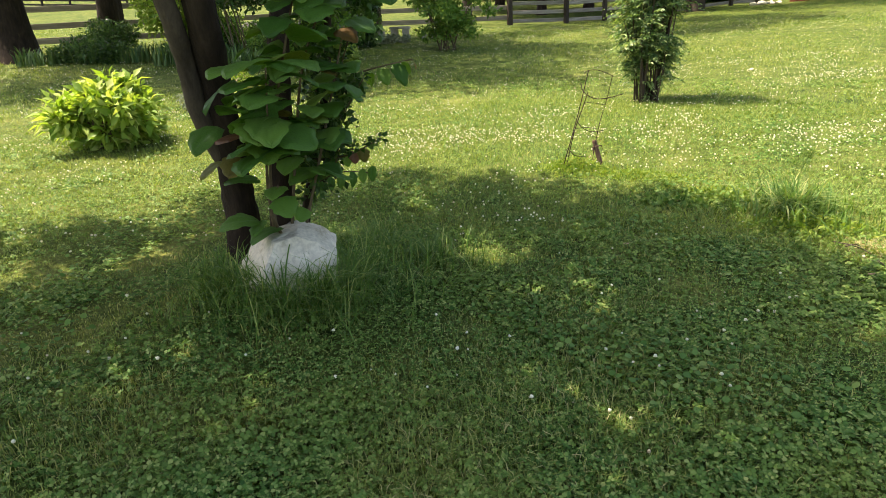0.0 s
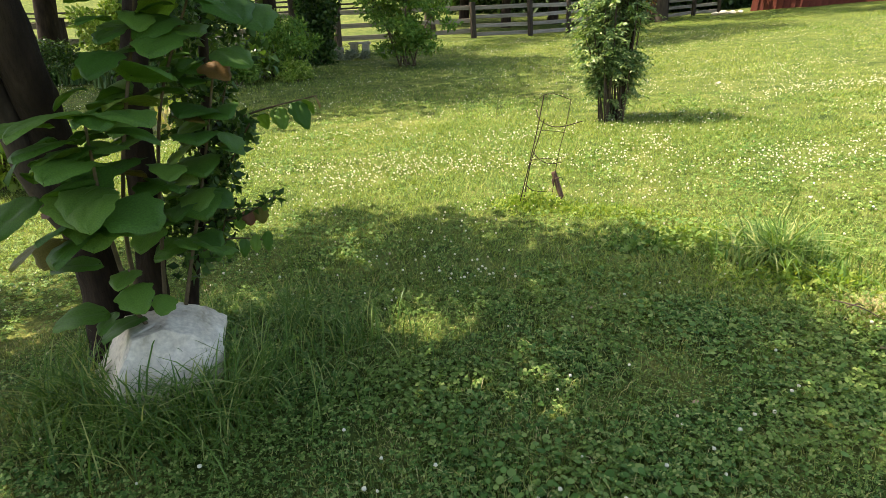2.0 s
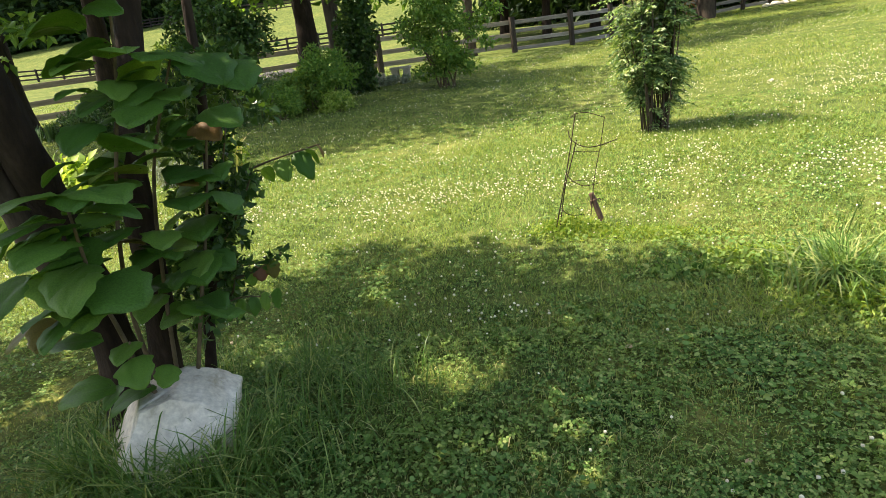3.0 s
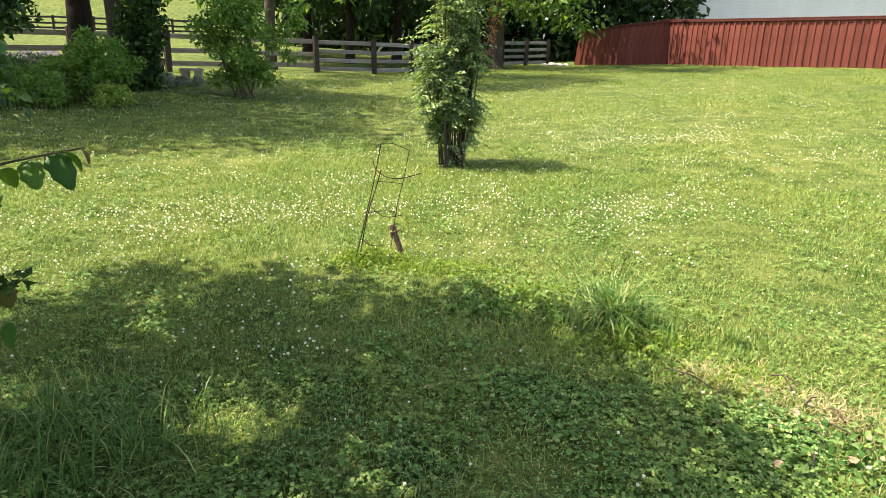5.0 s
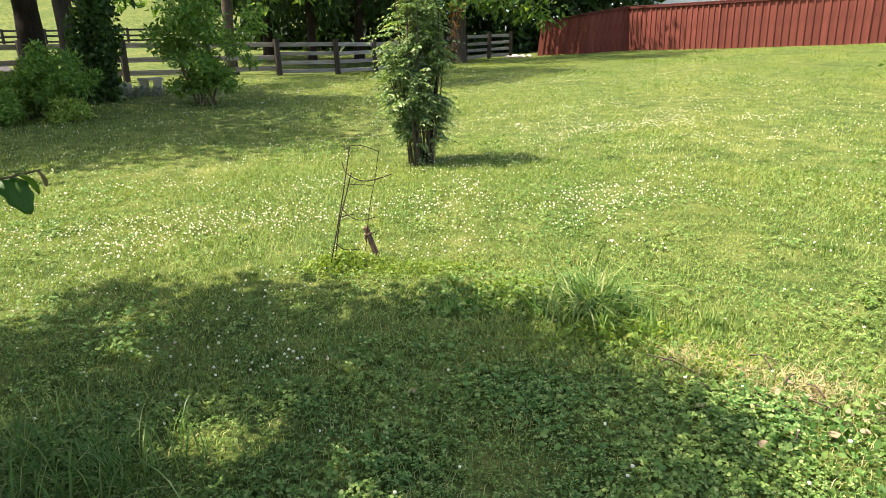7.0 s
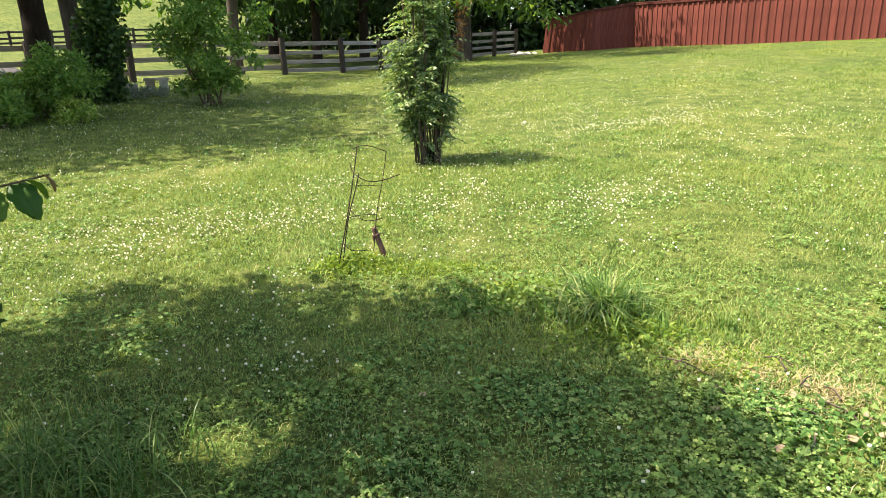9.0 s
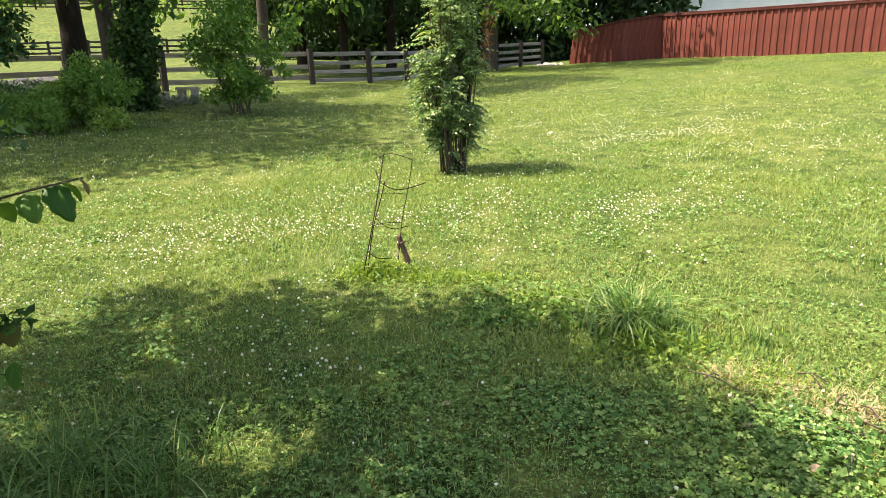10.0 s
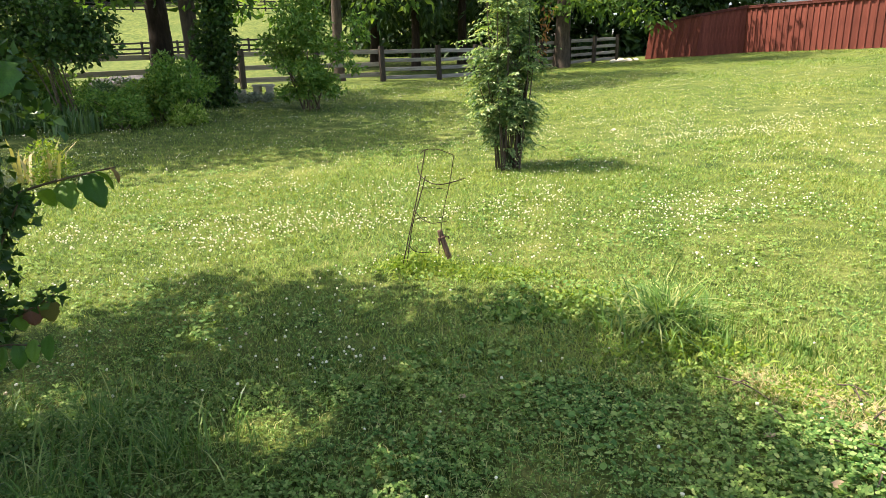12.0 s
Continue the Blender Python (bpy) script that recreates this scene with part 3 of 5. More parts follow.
r0 = rng_of(70)
bush("bush", -5.55, 15.1, 1.6, blob_cloud(r0, (-0.1, 0, 1.3), (0.85, 0.8, 0.95), 44, 0.24) + [(0.8, 0, 1.3, 0.25, 0.6), (1.0, 0.1, 1.65, 0.22, 0.6), (0.1, 0, 2.2, 0.4, 0.8), (-0.4, 0, 2.3, 0.35, 0.8), (0.0, 0, 2.7, 0.45, 0.8), (1.25, 0.1, 2.1, 0.22, 0.6), (1.45, 0.1, 1.75, 0.16, 0.6), (1.1, 0.2, 1.0, 0.2, 0.6), (-1.0, 0, 1.7, 0.25, 0.6), (0.6, -0.2, 0.5, 0.3, 0.5), (-0.5, -0.2, 0.45, 0.28, 0.5)], 8200, 0.115, M_bush, "leafy light green bush with several stems on the lawn", 71, 9)
bush("bush", -7.5, 12.5, 1.3, blob_cloud(r0, (0.05, 0, 0.75), (0.62, 0.5, 0.68), 36, 0.19), 6000, 0.085, M_bush, "dense green bush with yellowish tips in the bed", 72, 8)
bush("bush", -7.95, 12.4, 1.0, blob_cloud(r0, (-0.2, 0, 0.75), (0.28, 0.3, 0.5), 12, 0.18), 2200, 0.085, M_lime, "yellow-green airy bush in the bed", 73, 6)
bush("bush", -8.6, 11.9, 1.0, blob_cloud(r0, (0, 0, 0.45), (0.6, 0.5, 0.42), 16, 0.22), 3500, 0.075, M_bush, "low bushy perennial at the edge of the bed", 74, 6)
bush("ivy_column", -8.2, 15.6, 1.4, [(0.26 * math.sin(k * 2.3), 0.2 * math.cos(k * 1.7), 0.12 + 0.11 * k, 0.24 + 0.12 * math.sin(k * 4.1), 0.9) for k in range(28)], 6500, 0.11, M_darkleaf, "dark ivy climbing over an old tree stump", 75, 3, 0.8, "climbing plant")
bush("bush", 10.9, 13.9, 1.6, blob_cloud(r0, (0.3, 0.1, 1.0), (1.1, 0.9, 1.0), 60, 0.22) + [(-1.0, -0.2, 1.05, 0.2, 0.6), (-0.9, 0, 0.55, 0.2, 0.6)], 8000, 0.11, M_bush, "spreading green bush at the edge of the lawn", 76, 9)
bush("hydrangea_bush", -5.86, 4.03, 1.0, blob_cloud(r0, (0.0, 0.05, 0.42), (0.48, 0.46, 0.36), 40, 0.125), 2700, 0.15, M_lime, "bright lime-green rounded bush on the sunny lawn", 77, 12, 0.42, "bush", 1.6)
bush("perennial_clump", -6.2, 6.15, 0.6, blob_cloud(r0, (0, 0, 0.16), (0.30, 0.3, 0.12), 14, 0.10), 1800, 0.06, M_silver, "low silver-grey perennial clump on the lawn", 78, 4, 0.3, "plant")
bush("bush", -12.1, 12.6, 1.3, blob_cloud(r0, (0, 0, 1.15), (1.0, 0.8, 0.75), 44, 0.25), 5200, 0.13, M_lime, "sunlit yellow-green shrub before the brown fence", 79, 7, 0.5)
bush("bush", -14.3, 12.2, 1.0, blob_cloud(r0, (0, 0, 0.5), (1.2, 0.5, 0.4), 20, 0.25), 4200, 0.09, M_darkleaf, "low dark green shrubs under the trees", 80, 6)
bush("bush", -13.6, 11.0, 0.9, blob_cloud(r0, (0, 0, 0.28), (1.5, 0.4, 0.22), 30, 0.2), 3200, 0.09, M_darkleaf, "low dark groundcover along the bed", 88, 4)
bush("bush", -11.2, 12.4, 0.9, blob_cloud(r0, (0, 0, 0.3), (1.1, 0.4, 0.25), 26, 0.2), 2800, 0.09, M_darkleaf, "low dark groundcover along the bed", 89, 4)
bush("bush", -11.0, 13.2, 1.0, blob_cloud(r0, (0, 0, 0.5), (1.2, 0.6, 0.45), 22, 0.25), 4500, 0.09, M_bush, "mixed green perennials under the trees", 81, 6)
bush("bush", -9.9, 14.0, 1.0, blob_cloud(r0, (0, 0, 0.3), (0.5, 0.4, 0.25), 8, 0.16), 700, 0.10, M_rust_leaf, "rust-coloured dying foliage in the bed", 82, 5)
bush("perennial_clump", -8.0, 11.3, 0.8, blob_cloud(r0, (0, 0, 0.3), (0.45, 0.35, 0.28), 20, 0.13), 1800, 0.09, M_bush, "loose leafy perennial at the edge of the bed", 84, 6, 0.3, "plant")
bush("perennial_clump", -7.0, 12.0, 0.7, blob_cloud(r0, (0, 0, 0.22), (0.4, 0.3, 0.2), 14, 0.12), 1300, 0.08, M_lime, "low yellow-green perennial at the edge of the bed", 85, 5, 0.35, "plant")
bush("perennial_clump", -9.2, 12.9, 0.9, blob_cloud(r0, (0, 0, 0.55), (0.5, 0.4, 0.5), 24, 0.14), 2200, 0.13, M_shrub, "tall grey-green perennial with narrow leaves", 86, 8, 0.2, "plant")
bush("perennial_clump", -8.2, 17.0, 0.6, blob_cloud(r0, (0, 0, 0.12), (0.8, 0.5, 0.12), 18, 0.11), 1500, 0.07, M_silver, "pale groundcover beside the garden stones", 87, 3, 0.6, "plant")
bush("sapling", -9.9, 12.2, 1.4, blob_cloud(r0, (-0.1, 0, 2.1), (1.35, 0.8, 0.8), 44, 0.28), 5200, 0.12, M_darkleaf, "dark-leaved young tree at the edge of the bed", 83, 6, 0.6, "young tree")


def sword_plants(x, y, n, height, label, seed, mat=M_iris, spread=0.5):
    r = rng_of(seed)
    base = thing("iris_clump", (x, y, hz(x, y)), label, "plant", "bed plants")
    a, q = r.random(n) * 6.28, r.random(n) ** 0.5 * spread
    px, py = np.cos(a) * q, np.sin(a) * q
    P = np.stack([px, py, np.zeros(n)], 1)
    V, F = blade_arrays(P, height * (0.6 + 0.5 * r.random(n)), 0.018 + 0.008 * r.random(n), 0.15 + 0.5 * r.random(n), r.random(n) * 6.28, 0.5)
    part("leaves", fast_mesh("leaves", V, F, mat), None, base)


for k, (x, y, h) in enumerate([(-13.3, 10.9, 0.6), (-12.5, 11.4, 0.55), (-14.6, 10.4, 0.5), (-11.6, 11.9, 0.6), (-10.2, 11.7, 0.5), (-9.2, 11.3, 0.55), (-15.4, 9.3, 0.35), (-8.7, 10.7, 0.5), (-9.9, 10.6, 0.6), (-10.8, 10.9, 0.55)]):
    sword_plants(x, y, 90, h, "clump of grey-green sword-shaped leaves in the bed", 90 + k)
bush("perennial_clump", -6.0, 6.85, 0.6, blob_cloud(r0, (0, 0, 0.32), (0.30, 0.28, 0.28), 20, 0.10), 900, 0.06, M_weed, "loose yellow-green twiggy plant at the bed's edge", 98, 9, 0.35, "plant", 0.5, 0.0, M_straw)
sword_plants(-5.9, 6.75, 16, 0.62, "clump of dry stalks and seed heads at the bed's edge", 99, M_straw, 0.35)


def tall_shrub():
    """The narrow shrub in the lawn: many upright canes, feathery leaves from knee height up."""
    r = rng_of(101)
    base = thing("tall_shrub", (-0.18, 7.72, hz(-0.18, 7.72)), "narrow upright shrub with bare canes and feathery leaves", "shrub")
    tips = []
    for i in range(34):
        a, q = r.random() * 6.28, 0.02 + 0.15 * r.random()
        foot = Vector((math.cos(a) * q, math.sin(a) * q, -0.03))
        h = 0.9 + 1.9 * r.random()
        tip = foot * (1.1 + 0.5 * r.random()) + Vector((r.normal() * 0.06, r.normal() * 0.06, h))
        tips.append((foot, tip))
        part("cane", limb([foot, foot.lerp(tip, 0.5) + Vector((r.normal() * 0.04, r.normal() * 0.04, 0)), tip], 0.007 + 0.012 * r.random() ** 2, 0.005, 6, 5, 0.1, i), M_bark_pale, base)
    part("cane", limb([(0.10, 0, -0.05), (0.13, 0, 0.5), (0.2, 0, 0.95), (0.34, 0.05, 1.6)], 0.036, 0.018, 8, 6, 0.12, 60), M_bark, base, "thicker dark main stem")
    P, D, N, L = [], [], [], []
    for i in range(4200):
        foot, tip = tips[r.integers(len(tips))]
        p = foot.lerp(tip, 0.10 + 0.93 * r.random())
        low = p.z < 0.55
        if (p.z < 0.30 and r.random() < 0.75) or (low and r.random() < 0.45):
            continue
        a = r.random() * 6.28
        d = Vector((math.cos(a), math.sin(a), 0.40 - 0.6 * r.random())).normalized()
        reach = (0.10 + 0.30 * r.random() ** 1.3) * (0.7 if low else 1.0)
        q = p + d * reach
        if noise.noise(q * 3.4 + Vector((2.0, 0.5, 0))) < -0.03:
            continue
        p0 = p + d * 0.03
        for k in range(6):
            f = (k + 1) / 6
            q = p0 + d * reach * f - Vector((0, 0, 0.09 * f * f))
            for s in (-1, 1):
                side = Vector((-d.y, d.x, 0)) * s
                P.append(q)
                D.append(side + d * 0.7 + Vector((0, 0, -0.30)))
                N.append((r.normal() * 0.45, r.normal() * 0.45, 1))
                L.append(0.068 * (1.05 - 0.4 * f) * (0.7 + 0.6 * r.random()))
    P, D, N, L = np.array(P), np.array(D), unit(np.array(N)), np.array(L)
    V, F = leaf_arrays(P, D, N, L, L * 0.42, 0.15, 0.25, True)
    part("crown", fast_mesh("crown", V, F, M_shrub), None, base)
    part("dead_spray", foliage("dead_spray", r, 90, [(0.36 + 0.02 * k, 0.05, 1.35 + 0.09 * k, 0.06, 1.2) for k in range(7)], 0.06, 0.35, M_rust_leaf, 0.2, 0.3, 0.2, 0.8), None, base, "rusty dead leaves")["kind"] = "stuff"


tall_shrub()


# ---- the tree beside the walk ----
FOOT_SHIFT = Vector((-0.07, -0.12, -0.03))


def near_tree():
    o = Vector((-1.85, 1.5, hz(-1.85, 1.5)))
    base = thing("tree", o + FOOT_SHIFT, "several-stemmed garden tree with brown bark beside a white stone", "tree")
    rel = lambda pts: [Vector(p) - o for p in pts]
    part("trunk", limb(rel([(-1.93, 1.46, 0.0), (-1.96, 1.47, 0.43), (-1.93, 1.42, 0.73), (-1.90, 1.35, 1.03), (-1.83, 1.24, 1.33), (-1.85, 1.15, 1.8), (-2.1, 1.1, 2.4), (-2.6, 1.2, 3.4)]), 0.085, 0.055, 14, 8, 0.18, 3, 0.05), M_bark, base)
    part("stem", limb(rel([(-1.95, 1.44, 0.60), (-1.98, 1.31, 0.9), (-1.96, 1.24, 1.15), (-1.93, 1.14, 1.40), (-2.0, 1.0, 2.0), (-2.4, 0.7, 3.1)]), 0.052, 0.04, 12, 8, 0.12, 4), M_bark_pale, base, "paler smooth stem")
    part("stem", limb(rel([(-1.73, 1.48, 0.0), (-1.71, 1.47, 0.33), (-1.69, 1.50, 0.63), (-1.65, 1.49, 0.93), (-1.64, 1.52, 1.23), (-1.67, 1.66, 1.55), (-1.7, 1.8, 2.2), (-2.2, 2.2, 3.4)]), 0.062, 0.045, 12, 8, 0.14, 5, 0.04), M_bark, base)
    part("stem", limb(rel([(-1.76, 1.70, 0.02), (-1.70, 1.73, 0.4), (-1.60, 1.75, 0.75), (-1.52, 1.8, 1.3), (-1.6, 2.0, 2.4)]), 0.026, 0.018, 10, 8, 0.14, 6, 0.02), M_bark, base)
    r = rng_of(110)
    for k in range(7):
        a = k * 0.9
        s = Vector((-2.3 - 0.1 * (k % 3), 1.3 + 0.2 * (k % 2), 3.0)) - o
        e = Vector((-3.3 + math.cos(a) * 2.2, 1.2 + math.sin(a) * 2.2, 3.6 + 0.3 * (k % 3))) - o
        part("limb", limb([s, s.lerp(e, 0.5) + Vector((0, 0, 0.25)), e], 0.05, 0.012, 8, 5, 0.1, k), M_bark, base)
    # unseen crown, laid out so that its shadow fills the shaded ground
    blobs = []
    c = Vector((-3.26, 1.0, 3.78)) - o
    for i in range(-10, 11):
        for j in range(-10, 11):
            u, v = (i + r.uniform(-0.4, 0.4)) / 9, (j + r.uniform(-0.4, 0.4)) / 9
            e = 2.7 if u > 0 else (1.5 if v > 0 else 1.9)
            if abs(u) ** e + abs(v) ** e > 1 + 0.10 * r.normal() or r.random() < 0.085:
                continue
            p = Vector((c.x + u * 2.62, c.y + v * 2.76, c.z + r.normal() * 0.3))
            foot = p + o - sun_from * ((p.z + o.z) / sun_from.z)
            # leave out clumps whose shadow would cover the sun spots on the lawn
            if any(math.hypot(foot.x - gx, foot.y - gy) < gr for gx, gy, gr in ((-0.84, 2.31, 0.31), (-0.50, 2.45, 0.16), (-1.55, 2.85, 0.24), (0.05, 1.35, 0.12), (1.85, 1.85, 0.32), (-2.9, 1.6, 0.30), (-3.3, 0.9, 0.28), (-2.4, 0.6, 0.2), (-1.9, 2.2, 0.2), (0.55, 2.05, 0.11), (1.0, 2.75, 0.10), (-0.2, 2.85, 0.10), (0.25, 0.9, 0.12), (-1.2, 0.4, 0.14))):
                continue
            blobs.append((*p, 0.25 + 0.15 * r.random(), 0.6))
            # doubled clumps deepen the shade on the nearer ground
            if v < 0.1:
                blobs.append((p.x + r.normal() * 0.1, p.y - 0.1 * r.random(), p.z + 0.3, 0.27, 0.6))
            # unseen upper storeys, added along the sun to block skylight and keep gaps open
            q = p + sun_from * (1.6 + r.normal() * 0.25)
            blobs.append((*q, 0.20 + 0.12 * r.random(), 0.6))
    part("crown", foliage("crown", r, 30000, blobs, 0.125, 0.78, M_crown, 0.9, 0.3, 0.15, 0.0, True), None, base)
    # small dark leaves on the thin stem
    tw = []
    for k in range(40):
        t = r.random()
        p = Vector((-1.70, 1.73, 0.35)).lerp(Vector((-1.45, 1.78, 1.5)), t) - o
        tw.append((p.x + r.normal() * 0.10, p.y + r.normal() * 0.09, p.z, 0.07, 1.0))
    part("small_leaves", foliage("small_leaves", r, 2600, tw, 0.042, 0.62, M_darkleaf, 0.3), None, base, "small dark glossy leaves")
    for k, (p, q) in enumerate([((-1.62, 1.74, 0.62), (-1.21, 1.69, 0.76)), ((-1.58, 1.74, 0.75), (-1.30, 1.72, 1.05)), ((-1.6, 1.75, 0.5), (-1.45, 1.72, 0.72)), ((-1.55, 1.77, 0.95), (-1.36, 1.72, 1.25))]):
        p, q = Vector(p) - o, Vector(q) - o
        tg = part("twig", limb([p, p.lerp(q, 0.5) + Vector((0, 0, -0.03)), q], 0.007, 0.003, 6, 5, 0.1, k), M_twig, base)
        part("leaves", foliage("leaves", r, 90, [(*(p.lerp(q, 0.2 + 0.1 * j)), 0.022, 1.0) for j in range(9)], 0.036, 0.6, M_darkleaf, 0.3), None, tg)
    return base


near_tree()


def broad_leaf(seed, drop=0.35, lobes=0.0):
    """A heart-shaped leaf one unit long along x, cupped, with a bent tip and a raised midrib."""
    r = rng_of(seed)
    rows, cols = 14, 4
    bm = bmesh.new()
    grid = []
    for i in range(rows + 1):
        u = i / rows
        w = 0.50 * (math.sin(math.pi * min(1, u ** 0.72)) ** 0.6) + 0.002
        row = []
        for j in range(-cols, cols + 1):
            v = j / cols
            edge = 1 + lobes * (math.sin(u * 19 + seed) + 0.9 * abs(math.sin(u * 9.4 + seed))) * abs(v) ** 3
            x = u - 0.13 * (1 - u) ** 4 * abs(v) * 1.6
            z = 0.10 * abs(v) ** 1.3 * w * 2 - drop * u ** 2.2 - 0.10 * abs(v) ** 3 + 0.02 * math.sin(v * 9 + u * 7 + seed)
            row.append(bm.verts.new((x, v * w * edge, z)))
        grid.append(row)
    for a, b in zip(grid, grid[1:]):
        for j in range(2 * cols):
            f = bm.faces.new((a[j], b[j], b[j + 1], a[j + 1]))
            f.smooth = True
    bmesh.ops.remove_doubles(bm, verts=bm.verts[:], dist=0.004)
    me = bpy.data.meshes.new("leaf")
    bm.to_mesh(me)
    bm.free()
    return me


LEAF = [broad_leaf(1, 0.20, 0.05), broad_leaf(2, 0.32, 0.07), broad_leaf(3, 0.12, 0.09)]
LEAF_RED = [m.copy() for m in LEAF]
for m in LEAF:
    m.materials.append(M_bigleaf)
for m in LEAF_RED:
    m.materials.append(M_redleaf)


def place_leaf(parent, o, p, size, heading, tilt, roll, r, red=False, narrow=1.0):
    """Hang one broad leaf at p, its tip towards heading (degrees) and down by tilt."""
    me = (LEAF_RED if red else LEAF)[r.integers(3)]
    m = Matrix.Translation(Vector(p) - o) @ pose(0, 0, 0, roll, tilt, heading) @ Matrix.Diagonal((size, size * narrow, size, 1))
    return part("leaf", me, None, parent, matrix=m)


def leafy_shoots():
    """Suckers with broad leaves in front of the trunk, and the single sprigs that reach to the side."""
    r = rng_of(120)
    o = Vector((-1.68, 1.42, hz(-1.68, 1.42)))
    base = thing("leafy_shoots", o + FOOT_SHIFT, "suckers with broad heart-shaped green leaves beside the trunk", "shoots")
    lines = [[(-1.72, 1.45, 0.1), (-1.66, 1.35, 0.6), (-1.52, 1.28, 1.0), (-1.40, 1.32, 1.45), (-1.34, 1.32, 1.7)],
             [(-1.68, 1.46, 0.1), (-1.55, 1.42, 0.7), (-1.45, 1.42, 1.15), (-1.26, 1.42, 1.5)],
             [(-1.70, 1.40, 0.1), (-1.60, 1.24, 0.6), (-1.46, 1.09, 0.86), (-1.38, 1.02, 1.15)],
             [(-1.66, 1.50, 0.1), (-1.5, 1.52, 0.6), (-1.42, 1.58, 0.95), (-1.30, 1.56, 1.3)],
             [(-1.6, 1.44, 0.1), (-1.60, 1.25, 0.45), (-1.5, 1.18, 0.62)]]
    for k, line in enumerate(lines):
        st = part("shoot", limb([Vector(p) - o for p in line], 0.010, 0.004, 6, 6, 0.1, k), M_twig, base)
        path = smooth_path(line, 12)
        n = (32, 28, 22, 30, 5)[k]
        for i in range(n):
            t = (0.55 if k == 2 else 0.3) + (0.43 if k == 2 else 0.68) * (i + 0.5 * r.random()) / n
            p = path[min(int(t * len(path)), len(path) - 1)]
            a = r.uniform(-150, 0)
            d = Vector((math.cos(radians(a)), math.sin(radians(a)), 0))
            size = (0.12 + 0.06 * r.random()) if k == 2 else (0.085 + 0.075 * r.random())
            reach = 0.02 + (0.13 if k == 2 else 0.12) * r.random()
            q = p + d * reach + Vector((0, 0, 0.02 + 0.05 * r.random()))
            red = r.random() < 0.03
            place_leaf(st, o, q, size, a + r.normal() * 30, -12 + 30 * r.random(), r.normal() * 14, r, red, 1.12)
    for x, y, z, s, hd, red in [(-1.16, 1.42, 1.50, 0.17, -25, 0), (-1.10, 1.48, 1.47, 0.16, -35, 0), (-1.28, 1.36, 1.52, 0.17, 170, 0), (-1.70, 1.04, 0.90, 0.15, -95, 0), (-1.66, 1.00, 0.76, 0.11, -120, 1),
                                (-1.56, 1.00, 0.78, 0.11, -80, 1), (-1.45, 1.04, 0.86, 0.15, -50, 0), (-1.5, 1.12, 1.0, 0.16, -60, 0), (-1.62, 1.08, 1.08, 0.17, -110, 0), (-1.62, 1.18, 0.44, 0.09, -90, 0), (-1.42, 1.24, 0.50, 0.08, -70, 0)]:
        place_leaf(base, o, (x, y, z), s, hd, 24, r.normal() * 12, r, bool(red))
    # sprig at chest height, its last leaf rusty
    p, q = Vector((-1.62, 1.78, 0.98)), Vector((-1.12, 1.96, 1.13))
    sp = part("sprig", limb([p - o, p.lerp(q, 0.5) + Vector((0, 0, 0.02)) - o, q - o], 0.006, 0.003, 6, 6, 0.1, 9), M_twig, base)
    for t, s, hd, red in [(0.25, 0.09, -70, 0), (0.42, 0.10, -60, 0), (0.55, 0.08, 110, 0), (0.68, 0.10, -45, 0), (0.82, 0.115, -30, 0), (0.9, 0.07, 60, 0), (0.98, 0.055, -10, 1)]:
        place_leaf(sp, o, p.lerp(q, t), s, hd, 40, r.normal() * 15, r, bool(red), 0.68)
    # a shoot that hangs from the crown over the trunk's left
    p, q = Vector((-1.88, 0.98, 1.78)), Vector((-1.50, 0.52, 1.60))
    sp = part("sprig", limb([p - o, p.lerp(q, 0.5) + Vector((0, 0, 0.05)) - o, q - o], 0.006, 0.003, 6, 6, 0.1, 12), M_twig, base)
    for i in range(11):
        place_leaf(sp, o, p.lerp(q, 0.1 + 0.09 * i) + Vector((0, 0, 0.01)), 0.085 + 0.03 * r.random(), -60 + (50 if i % 2 else -50) + r.normal() * 15, 25 + 25 * r.random(), r.normal() * 15, r)
    # lower sprig with a row of hanging leaves
    p, q = Vector((-1.66, 1.66, 0.47)), Vector((-1.26, 1.69, 0.575))
    sp = part("sprig", limb([p - o, p.lerp(q, 0.5) + Vector((0, 0, 0.05)) - o, q - o], 0.005, 0.002, 6, 6, 0.1, 10), M_twig, base)
    for t in (0.2, 0.38, 0.54, 0.7, 0.84, 0.98):
        place_leaf(sp, o, p.lerp(q, t) + Vector((0, 0, 0.03)), 0.058 + 0.016 * r.random(), -70 + r.normal() * 20, 62, r.normal() * 15, r, False, 0.65)
    p, q = Vector((-1.66, 1.74, 0.60)), Vector((-1.40, 1.87, 0.66))
    sp = part("sprig", limb([p - o, p.lerp(q, 0.5) + Vector((0, 0, 0.03)) - o, q - o], 0.005, 0.002, 6, 6, 0.1, 11), M_twig, base)
    for t, red in ((0.4, 0), (0.65, 0), (0.8, 1), (0.98, 1)):
        place_leaf(sp, o, p.lerp(q, t), 0.065, -60 + r.normal() * 30, 50, r.normal() * 15, r, bool(red))


leafy_shoots()


